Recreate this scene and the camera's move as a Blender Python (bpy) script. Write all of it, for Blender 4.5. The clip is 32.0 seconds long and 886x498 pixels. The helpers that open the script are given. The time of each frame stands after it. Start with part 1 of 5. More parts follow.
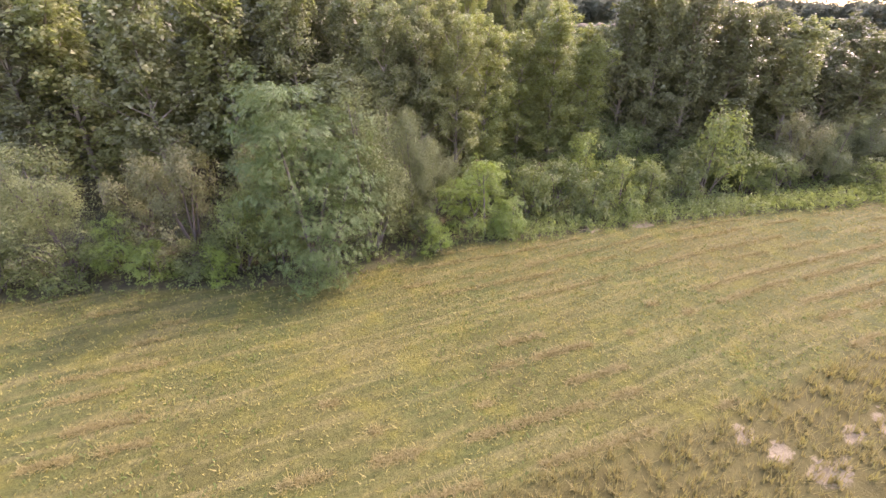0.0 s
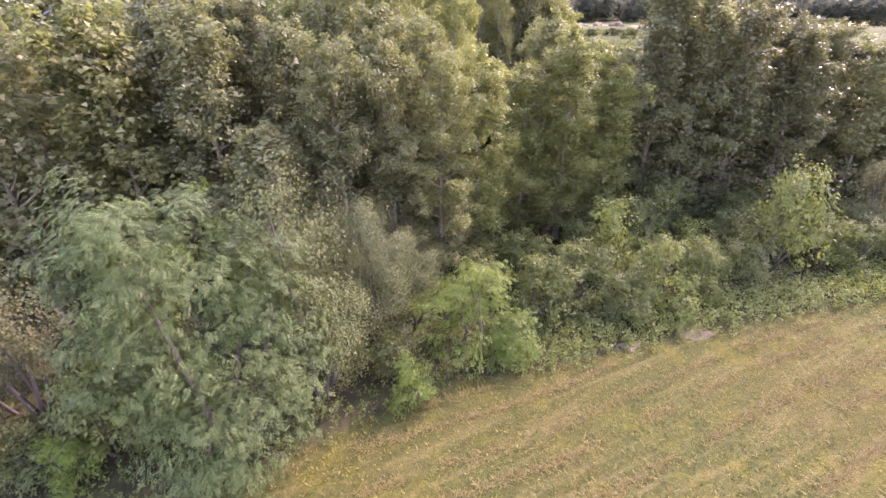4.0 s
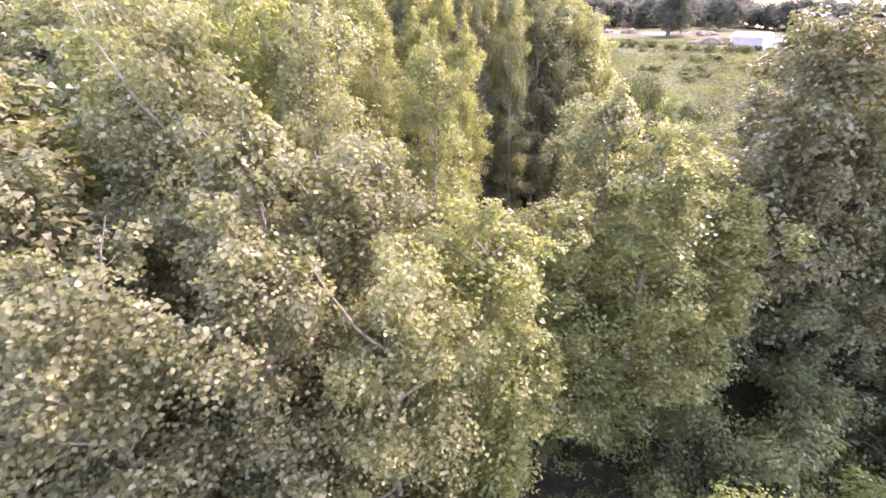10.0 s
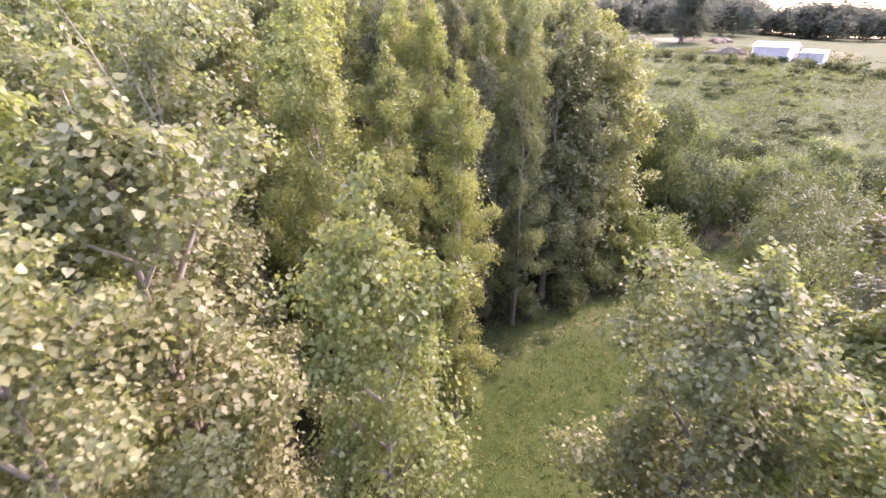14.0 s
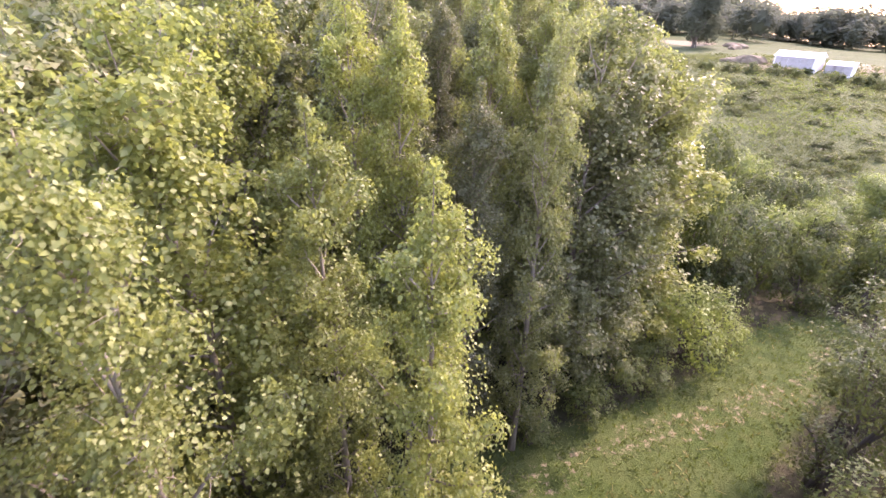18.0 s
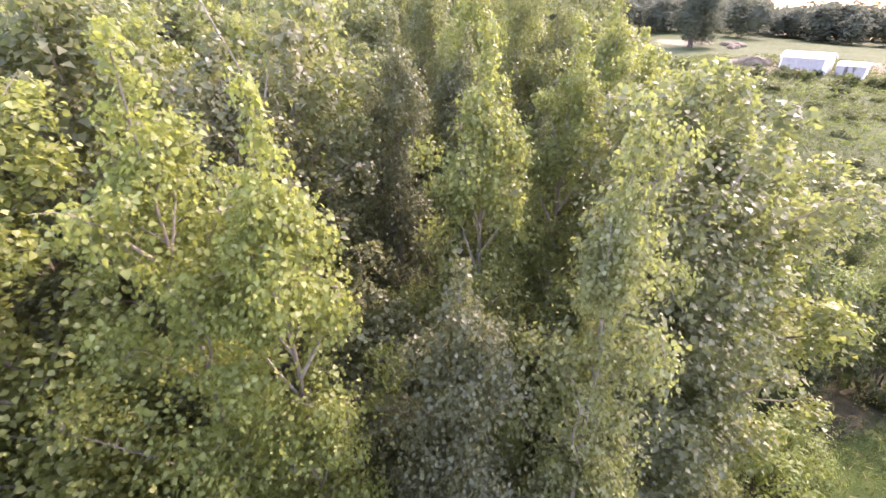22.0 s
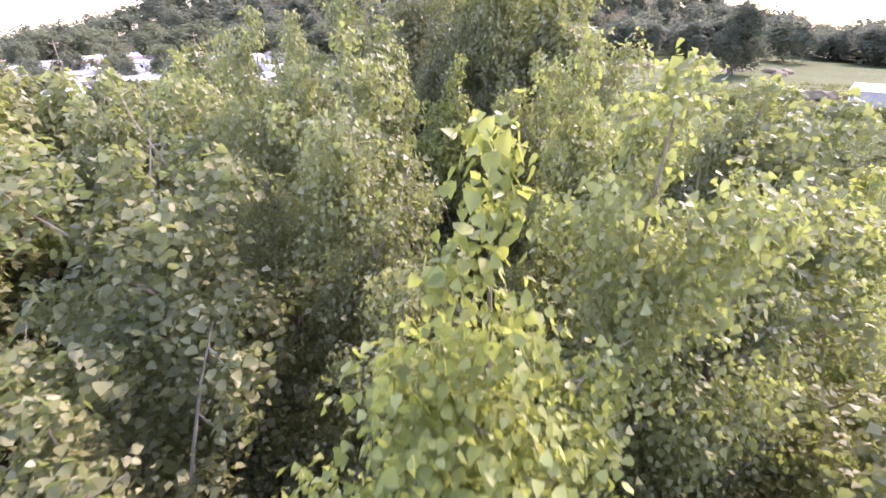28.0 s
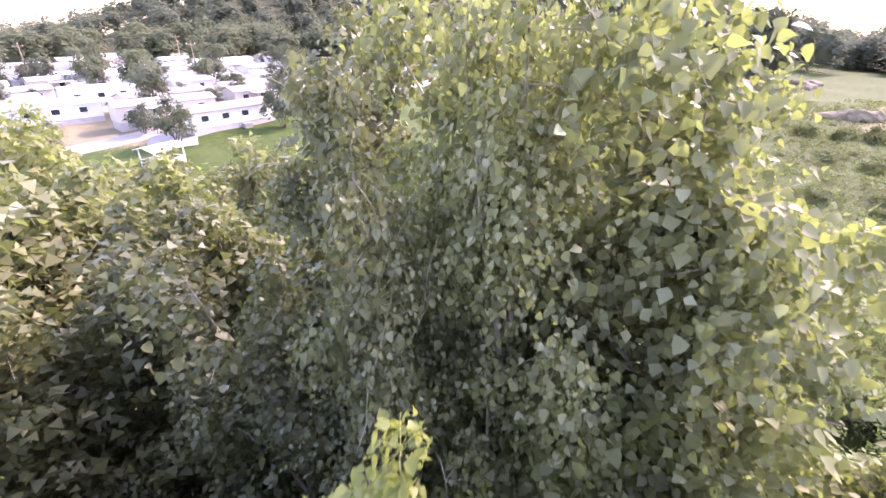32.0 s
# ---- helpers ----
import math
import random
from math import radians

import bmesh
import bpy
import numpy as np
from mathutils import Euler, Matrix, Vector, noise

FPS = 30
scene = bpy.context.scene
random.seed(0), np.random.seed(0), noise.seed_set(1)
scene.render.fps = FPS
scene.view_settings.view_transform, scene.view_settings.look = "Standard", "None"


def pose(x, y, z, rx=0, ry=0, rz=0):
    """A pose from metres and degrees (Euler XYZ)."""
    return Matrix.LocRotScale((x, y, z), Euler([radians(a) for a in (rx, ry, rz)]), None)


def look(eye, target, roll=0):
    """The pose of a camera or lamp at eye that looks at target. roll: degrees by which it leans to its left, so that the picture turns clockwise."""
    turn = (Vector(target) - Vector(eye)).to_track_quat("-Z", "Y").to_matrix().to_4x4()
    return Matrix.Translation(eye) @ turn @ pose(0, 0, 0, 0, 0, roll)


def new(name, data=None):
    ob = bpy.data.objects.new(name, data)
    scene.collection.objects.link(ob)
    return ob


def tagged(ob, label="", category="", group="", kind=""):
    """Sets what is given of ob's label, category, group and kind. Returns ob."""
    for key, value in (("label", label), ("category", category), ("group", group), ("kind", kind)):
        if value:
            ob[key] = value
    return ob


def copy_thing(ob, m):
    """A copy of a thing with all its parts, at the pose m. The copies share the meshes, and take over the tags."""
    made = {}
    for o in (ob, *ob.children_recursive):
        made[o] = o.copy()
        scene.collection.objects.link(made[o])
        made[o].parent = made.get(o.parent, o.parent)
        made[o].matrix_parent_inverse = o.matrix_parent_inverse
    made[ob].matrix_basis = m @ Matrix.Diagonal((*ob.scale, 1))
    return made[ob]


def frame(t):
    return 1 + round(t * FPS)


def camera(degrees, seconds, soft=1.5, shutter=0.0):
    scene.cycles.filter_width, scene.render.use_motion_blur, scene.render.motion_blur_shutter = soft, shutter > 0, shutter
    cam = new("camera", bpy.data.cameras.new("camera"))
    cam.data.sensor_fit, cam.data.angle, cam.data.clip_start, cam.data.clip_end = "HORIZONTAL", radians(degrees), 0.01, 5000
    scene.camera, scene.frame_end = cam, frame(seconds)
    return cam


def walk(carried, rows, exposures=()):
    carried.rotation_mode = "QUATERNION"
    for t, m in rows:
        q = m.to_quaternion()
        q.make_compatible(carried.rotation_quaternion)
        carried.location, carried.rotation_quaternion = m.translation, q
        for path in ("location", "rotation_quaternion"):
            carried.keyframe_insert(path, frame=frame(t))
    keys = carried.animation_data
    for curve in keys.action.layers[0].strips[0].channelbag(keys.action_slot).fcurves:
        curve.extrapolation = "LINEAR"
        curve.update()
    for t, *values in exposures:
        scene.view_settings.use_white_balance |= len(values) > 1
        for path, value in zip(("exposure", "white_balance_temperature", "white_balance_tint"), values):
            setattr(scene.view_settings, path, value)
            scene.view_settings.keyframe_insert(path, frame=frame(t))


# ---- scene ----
# ---------------------------------------------------------------- camera
PATH = (
    (0.0, 0.00, 0.00, 13.60, 63.50, -0.00, 0.00),
    (0.5, 0.14, 1.43, 13.80, 63.30, 0.94, -0.58),
    (1.0, 0.30, 2.86, 14.02, 63.70, 1.61, -1.02),
    (1.5, 0.44, 4.30, 14.24, 63.61, 0.63, -0.98),
    (2.0, 0.55, 5.74, 14.47, 63.62, 0.28, -0.80),
    (2.5, 0.63, 7.16, 14.67, 63.62, 0.41, -0.31),
    (4.5, 1.05, 12.88, 15.72, 63.13, 0.96, -1.01),
    (5.0, 1.17, 14.35, 15.95, 63.24, 0.29, -1.02),
    (5.5, 1.28, 15.81, 16.18, 63.15, -0.08, -0.63),
    (6.0, 1.38, 17.26, 16.41, 63.05, -0.09, -0.18),
    (6.5, 1.49, 18.70, 16.62, 63.26, 0.15, -0.62),
    (7.0, 1.61, 20.15, 16.81, 63.26, 0.73, -0.56),
    (7.5, 1.73, 21.58, 17.00, 63.76, 0.28, -0.35),
    (8.0, 1.84, 23.01, 17.21, 63.47, -0.17, -0.14),
    (8.5, 1.95, 24.43, 17.44, 63.37, 0.19, -0.31),
    (9.0, 2.07, 25.86, 17.69, 62.77, 1.09, -0.50),
    (9.5, 2.20, 27.28, 17.95, 63.28, 0.28, -0.35),
    (10.0, 2.32, 28.71, 18.20, 62.98, 0.65, -0.74),
    (10.5, 2.43, 30.13, 18.43, 62.79, -0.58, -0.07),
    (11.0, 2.54, 31.54, 18.64, 62.79, -0.78, 0.46),
    (11.5, 2.64, 32.93, 18.84, 62.73, -0.33, 0.48),
    (12.0, 2.75, 34.32, 19.02, 62.70, -0.14, 0.17),
    (12.5, 2.85, 35.73, 19.20, 62.78, -0.13, -0.05),
    (13.0, 2.94, 37.12, 19.37, 62.64, -0.59, 0.15),
    (13.5, 3.03, 38.48, 19.53, 62.95, 0.05, -0.13),
    (14.0, 3.13, 39.83, 19.70, 62.89, 0.29, -0.57),
    (14.5, 3.24, 41.18, 19.86, 62.49, -0.23, -0.77),
    (15.0, 3.36, 42.52, 20.02, 62.34, -0.05, -0.85),
    (15.5, 3.50, 43.83, 20.16, 62.55, -1.20, -0.24),
    (17.5, 3.85, 48.73, 20.53, 61.59, -1.68, -0.36),
    (18.0, 3.96, 49.96, 20.66, 61.93, -1.46, -0.35),
    (18.5, 4.06, 51.18, 20.80, 61.63, -0.74, -0.44),
    (19.0, 4.15, 52.41, 20.95, 62.03, -1.48, 0.10),
    (19.5, 4.25, 53.65, 21.11, 62.01, -1.25, -0.12),
    (20.0, 4.36, 54.90, 21.25, 62.02, 0.18, -0.84),
    (20.5, 4.48, 56.16, 21.40, 62.05, -0.71, -0.89),
    (21.0, 4.62, 57.44, 21.54, 62.09, -0.38, -1.14),
    (21.5, 4.76, 58.75, 21.69, 61.96, 0.19, -1.60),
    (22.0, 4.90, 60.07, 21.86, 61.85, -0.33, -2.03),
    (22.5, 5.04, 61.40, 22.03, 61.85, -0.82, -1.93),
    (23.0, 5.20, 62.75, 22.20, 62.14, -0.88, -1.80),
    (23.5, 5.37, 64.10, 22.38, 62.47, -0.31, -1.50),
    (24.0, 5.53, 65.47, 22.55, 61.63, -1.61, -0.74),
    (24.5, 5.67, 66.84, 22.71, 61.88, 0.16, -0.93),
    (25.0, 5.81, 68.22, 22.89, 62.10, 0.76, -1.60),
    (27.5, 6.51, 75.12, 23.71, 63.84, -0.00, 0.00),
    (28.0, 6.62, 76.49, 23.90, 63.93, 0.63, -0.31),
    (28.5, 6.73, 77.87, 24.09, 63.66, 0.50, -0.58),
    (29.0, 6.85, 79.27, 24.29, 63.67, 0.50, -1.02),
    (29.5, 6.96, 80.69, 24.48, 63.78, 0.27, -0.35),
    (30.0, 7.06, 82.12, 24.69, 64.40, -0.23, 0.22),
    (30.5, 7.16, 83.56, 24.90, 64.25, 0.76, 0.19),
    (31.0, 7.25, 85.03, 25.11, 63.86, 0.63, -0.08),
    (31.5, 7.35, 86.49, 25.31, 64.16, -0.09, 0.04),
    (32.0, 7.46, 87.96, 25.49, 63.65, 0.13, 0.05),
)
EXPOSURES = ((0.0, 1.26, 7080, 45), (5.0, 1.5, 6780, 58), (9.0, 1.93, 6750, 61), (13.0, 1.58, 6670, 54), (16.0, 1.45, 6700, 51), (20.0, 1.67, 6900, 47), (25.0, 1.53, 6700, 42), (28.0, 1.44, 6550, 43), (30.0, 1.41, 6500, 44), (32.0, 1.62, 6600, 48))
cam = camera(88.0, 32.0, soft=1.5, shutter=0.25)
walk(cam, [(t, pose(*row)) for t, *row in PATH], EXPOSURES)

# ---------------------------------------------------------------- light
SUN_TO = Vector((0.60, 0.48, 0.70)).normalized()
world = bpy.data.worlds.new("sky")
scene.world = world
world.use_nodes = True
wn = world.node_tree
sky = wn.nodes.new("ShaderNodeTexSky")
sky.sky_type = "NISHITA"
sky.sun_disc = False
sky.sun_elevation = math.asin(SUN_TO.z)
sky.sun_rotation = math.atan2(SUN_TO.x, SUN_TO.y)
sky.air_density, sky.dust_density, sky.ozone_density = 1.2, 1.5, 0.6
wn.links.new(sky.outputs[0], wn.nodes["Background"].inputs[0])
wn.nodes["Background"].inputs[1].default_value = 0.42
sun_data = bpy.data.lights.new("sun", "SUN")
sun_data.energy, sun_data.angle, sun_data.color = 3.3, radians(0.6), (1.0, 0.94, 0.84)
sun = new("sun", sun_data)
sun.matrix_world = look(SUN_TO * 60, (0, 0, 0))


# ---------------------------------------------------------------- materials
def nodes_of(name):
    m = bpy.data.materials.new(name)
    m.use_nodes = True
    nt = m.node_tree
    nt.nodes.clear()
    out = nt.nodes.new("ShaderNodeOutputMaterial")
    return m, nt, out


def ramp(nt, fac, stops):
    r = nt.nodes.new("ShaderNodeValToRGB")
    e = r.color_ramp.elements
    while len(e) < len(stops):
        e.new(0.5)
    for k, (p, c) in zip(e, stops):
        k.position, k.color = p, (*c, 1)
    nt.links.new(fac, r.inputs[0])
    return r.outputs[0]


def mix(nt, a, b, fac, mode="MIX"):
    n = nt.nodes.new("ShaderNodeMix")
    n.data_type, n.blend_type = "RGBA", mode
    for sock, v in ((n.inputs[0], fac), (n.inputs[6], a), (n.inputs[7], b)):
        if hasattr(v, "links"):
            nt.links.new(v, sock)
        elif isinstance(v, (int, float)):
            sock.default_value = v
        else:
            sock.default_value = (*v, 1)
    return n.outputs[2]


def noise_of(nt, scale, detail=4.0, rough=0.55, coord=None, stretch=None):
    n = nt.nodes.new("ShaderNodeTexNoise")
    n.inputs["Scale"].default_value, n.inputs["Detail"].default_value, n.inputs["Roughness"].default_value = scale, detail, rough
    if coord is not None:
        if stretch:
            mp = nt.nodes.new("ShaderNodeMapping")
            mp.vector_type = "TEXTURE"
            mp.inputs["Rotation"].default_value = (0, 0, stretch[3])
            mp.inputs["Scale"].default_value = [1 / k for k in stretch[:3]]
            nt.links.new(coord, mp.inputs[0])
            coord = mp.outputs[0]
        nt.links.new(coord, n.inputs["Vector"])
    return n.outputs["Fac"]


def leaf_mat(name, dark, mid, pale, through_colour, gloss=0.42, translucent=0.36, pale_at=0.82):
    """Leaf blades: colour differs leaf by leaf and tree by tree, light shines through."""
    m, nt, out = nodes_of(name)
    # late summer: a little redder and duller than fresh leaf
    dark, mid, pale, through_colour = [(c[0] * 1.06, c[1] * 0.985, c[2] * 1.04) for c in (dark, mid, pale, through_colour)]
    geo = nt.nodes.new("ShaderNodeNewGeometry")
    info = nt.nodes.new("ShaderNodeObjectInfo")
    col = ramp(nt, geo.outputs["Random Per Island"], ((0.0, dark), (0.45, mid), (pale_at, mid), (1.0, pale)))
    tree = ramp(nt, info.outputs["Random"], ((0.0, (0.84, 0.86, 0.84)), (0.5, (1, 1, 1)), (1.0, (1.06, 1.07, 0.90))))
    col = mix(nt, col, tree, 1.0, "MULTIPLY")
    thr = mix(nt, through_colour, tree, 1.0, "MULTIPLY")
    p = nt.nodes.new("ShaderNodeBsdfPrincipled")
    p.inputs["Roughness"].default_value = gloss
    p.inputs["Specular IOR Level"].default_value = 0.28
    nt.links.new(col, p.inputs["Base Color"])
    tr = nt.nodes.new("ShaderNodeBsdfTranslucent")
    nt.links.new(thr, tr.inputs[0])
    ms = nt.nodes.new("ShaderNodeMixShader")
    ms.inputs[0].default_value = translucent
    nt.links.new(p.outputs[0], ms.inputs[1])
    nt.links.new(tr.outputs[0], ms.inputs[2])
    nt.links.new(ms.outputs[0], out.inputs[0])
    return m


def plain_mat(name, colours, rough=0.8, scale=3.0, bump=0.2, metal=0.0, fine=25.0, stretch=None):
    """A weathered surface: stains at two scales and fine relief."""
    m, nt, out = nodes_of(name)
    tc = nt.nodes.new("ShaderNodeTexCoord")
    info = nt.nodes.new("ShaderNodeObjectInfo")
    add = nt.nodes.new("ShaderNodeVectorMath")
    nt.links.new(tc.outputs["Object"], add.inputs[0])
    nt.links.new(info.outputs["Random"], add.inputs[1])
    big = noise_of(nt, scale, 5, 0.6, add.outputs[0], stretch)
    small = noise_of(nt, fine, 4, 0.6, add.outputs[0], stretch)
    n = len(colours)
    col = ramp(nt, big, [(0.25 + 0.5 * i / max(1, n - 1), c) for i, c in enumerate(colours)])
    col = mix(nt, col, ramp(nt, small, ((0.3, (0.72, 0.72, 0.72)), (0.7, (1.1, 1.1, 1.1)))), 0.7, "MULTIPLY")
    p = nt.nodes.new("ShaderNodeBsdfPrincipled")
    p.inputs["Roughness"].default_value, p.inputs["Metallic"].default_value = rough, metal
    nt.links.new(col, p.inputs["Base Color"])
    b = nt.nodes.new("ShaderNodeBump")
    b.inputs["Strength"].default_value, b.inputs["Distance"].default_value = bump, 0.03
    nt.links.new(small, b.inputs["Height"])
    nt.links.new(b.outputs[0], p.inputs["Normal"])
    nt.links.new(p.outputs[0], out.inputs[0])
    return m


# poplars: the large pale share paints leaf glints as well as pale undersides
POPLAR = leaf_mat("poplar_leaf", (0.112, 0.124, 0.054), (0.168, 0.184, 0.080), (0.30, 0.325, 0.175), (0.25, 0.315, 0.080), 0.48, 0.42, 0.72)
POPLAR_FRESH = leaf_mat("fresh_poplar_leaf", (0.106, 0.132, 0.038), (0.160, 0.194, 0.056), (0.27, 0.315, 0.12), (0.31, 0.37, 0.078), 0.42, 0.42, 0.72)
# poplar leaf with the shaded side of the trees put into its colour
POPLAR_SHADED = leaf_mat("shaded_poplar_leaf", (0.076, 0.086, 0.039), (0.118, 0.134, 0.058), (0.20, 0.222, 0.122), (0.19, 0.22, 0.066), 0.40, 0.34, 0.74)
LOCUST = leaf_mat("locust_leaflet", (0.050, 0.082, 0.030), (0.086, 0.134, 0.046), (0.16, 0.22, 0.080), (0.14, 0.22, 0.050), 0.6, 0.36)
LOCUST_BRIGHT = leaf_mat("young_locust_leaflet", (0.096, 0.155, 0.034), (0.146, 0.225, 0.050), (0.21, 0.29, 0.08), (0.25, 0.36, 0.058), 0.5, 0.42)
OLIVE = leaf_mat("olive_willow_leaf", (0.090, 0.112, 0.050), (0.138, 0.166, 0.074), (0.19, 0.22, 0.110), (0.165, 0.215, 0.070), 0.8, 0.38)
GREYISH = leaf_mat("dry_grey_leaf", (0.086, 0.096, 0.042), (0.134, 0.148, 0.064), (0.20, 0.215, 0.105), (0.18, 0.205, 0.065), 0.7, 0.34)
SHRUB = leaf_mat("shrub_leaf", (0.068, 0.094, 0.034), (0.112, 0.148, 0.052), (0.185, 0.225, 0.09), (0.20, 0.275, 0.060), 0.58, 0.40)
# shrub leaf lightened as if sunlit; pale weeds use it too
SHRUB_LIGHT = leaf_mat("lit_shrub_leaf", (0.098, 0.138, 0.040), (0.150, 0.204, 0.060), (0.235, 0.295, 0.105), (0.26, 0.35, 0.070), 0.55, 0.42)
# vine leaf darkened to stand for the thickets' shaded side
SHADE_LEAF = leaf_mat("shaded_vine_leaf", (0.034, 0.046, 0.017), (0.055, 0.074, 0.025), (0.10, 0.13, 0.048), (0.10, 0.14, 0.027), 0.8, 0.32)
MEADOW_BUSH = leaf_mat("meadow_bush_leaf", (0.060, 0.078, 0.028), (0.088, 0.110, 0.040), (0.13, 0.155, 0.062), (0.15, 0.19, 0.05), 0.85, 0.42)
THICKET = leaf_mat("thicket_leaf", (0.058, 0.078, 0.030), (0.095, 0.122, 0.045), (0.18, 0.21, 0.09), (0.17, 0.22, 0.05), 0.5, 0.36)
# leaf of distant trees: aerial haze is mixed into this greyer, bluer colour
HAZE_LEAF = leaf_mat("hazed_tree_leaf", (0.088, 0.108, 0.070), (0.108, 0.130, 0.084), (0.132, 0.156, 0.100), (0.135, 0.165, 0.090), 0.95, 0.50)
GRASSY = leaf_mat("green_grass_blade", (0.055, 0.088, 0.018), (0.085, 0.125, 0.028), (0.14, 0.165, 0.050), (0.16, 0.22, 0.038), 0.7, 0.40)
MEADOW = leaf_mat("meadow_grass_blade", (0.066, 0.084, 0.029), (0.094, 0.114, 0.040), (0.14, 0.155, 0.064), (0.14, 0.175, 0.048), 0.7, 0.40)
HAY = leaf_mat("dry_hay_blade", (0.165, 0.148, 0.050), (0.225, 0.200, 0.070), (0.31, 0.275, 0.110), (0.32, 0.285, 0.09), 0.7, 0.35)
STUBBLE = leaf_mat("stubble_blade", (0.150, 0.148, 0.046), (0.210, 0.200, 0.064), (0.31, 0.28, 0.11), (0.28, 0.265, 0.07), 0.65, 0.38)
BARK = plain_mat("poplar_bark", ((0.095, 0.078, 0.052), (0.19, 0.160, 0.112), (0.29, 0.255, 0.19)), 0.85, 2.0, 0.5, stretch=(1, 1, 0.25, 0))
BARK_PALE = plain_mat("pale_twig_bark", ((0.20, 0.168, 0.115), (0.33, 0.285, 0.205)), 0.8, 5.0, 0.3)
BARK_DARK = plain_mat("dark_bark", ((0.06, 0.05, 0.04), (0.14, 0.115, 0.09)), 0.9, 3.0, 0.5, stretch=(1, 1, 0.25, 0))
PETIOLE = plain_mat("leaf_stalk", ((0.30, 0.33, 0.10), (0.38, 0.36, 0.14)), 0.5, 8.0, 0.1)


# ---------------------------------------------------------------- mesh helpers
def mesh_of(name, verts, faces, mat):
    """A mesh from an array of corners and an array of faces that all have as many corners."""
    me = bpy.data.meshes.new(name)
    verts = np.asarray(verts, dtype=np.float32)
    faces = np.asarray(faces, dtype=np.int32)
    n, k = faces.shape
    me.vertices.add(len(verts))
    me.vertices.foreach_set("co", verts.ravel())
    me.loops.add(n * k)
    me.loops.foreach_set("vertex_index", faces.ravel())
    me.polygons.add(n)
    me.polygons.foreach_set("loop_start", np.arange(0, n * k, k, dtype=np.int32))
    me.update(calc_edges=True)
    for m in (mat if isinstance(mat, (list, tuple)) else [mat]):
        me.materials.append(m)
    return me


def smooth(me):
    me.polygons.foreach_set("use_smooth", np.ones(len(me.polygons), dtype=bool))
    return me


def part_of(name, me, parent, label=""):
    ob = new(name, me)
    ob.parent = parent
    return tagged(ob, label) if label else ob


def part(name, bm, mat, parent, label=""):
    me = bpy.data.meshes.new(name)
    bm.to_mesh(me)
    bm.free()
    me.materials.append(mat)
    return part_of(name, me, parent, label)


def joined(pieces):
    """Several (verts, faces) as one pair; all faces have as many corners."""
    vs, fs, at = [], [], 0
    for v, f in pieces:
        vs.append(np.asarray(v))
        fs.append(np.asarray(f) + at)
        at += len(v)
    return np.concatenate(vs), np.concatenate(fs)


def tube(points, radii, sides=6):
    """A tapered tube along points."""
    pts = np.asarray(points, float)
    radii = np.asarray(radii, float)
    tan = np.gradient(pts, axis=0)
    tan /= np.linalg.norm(tan, axis=1)[:, None] + 1e-9
    ref = np.array([0.31, 0.95, 0.05]) if abs(tan[0][2]) > 0.7 else np.array([0.0, 0.1, 1.0])
    a = np.cross(tan, ref)
    a /= np.linalg.norm(a, axis=1)[:, None] + 1e-9
    b = np.cross(tan, a)
    ang = np.arange(sides) * 2 * np.pi / sides
    ring = a[:, None, :] * np.cos(ang)[None, :, None] + b[:, None, :] * np.sin(ang)[None, :, None]
    v = (pts[:, None, :] + ring * radii[:, None, None]).reshape(-1, 3)
    i, j = np.meshgrid(np.arange(len(pts) - 1), np.arange(sides), indexing="ij")
    k = (j + 1) % sides
    f = np.stack([i * sides + j, i * sides + k, (i + 1) * sides + k, (i + 1) * sides + j], -1).reshape(-1, 4)
    return v, f


def split(v, f):
    """Quads as pairs of triangles."""
    return v, np.concatenate([f[:, [0, 1, 2]], f[:, [0, 2, 3]]])


def unit(v):
    return v / (np.linalg.norm(v, axis=-1, keepdims=True) + 1e-9)


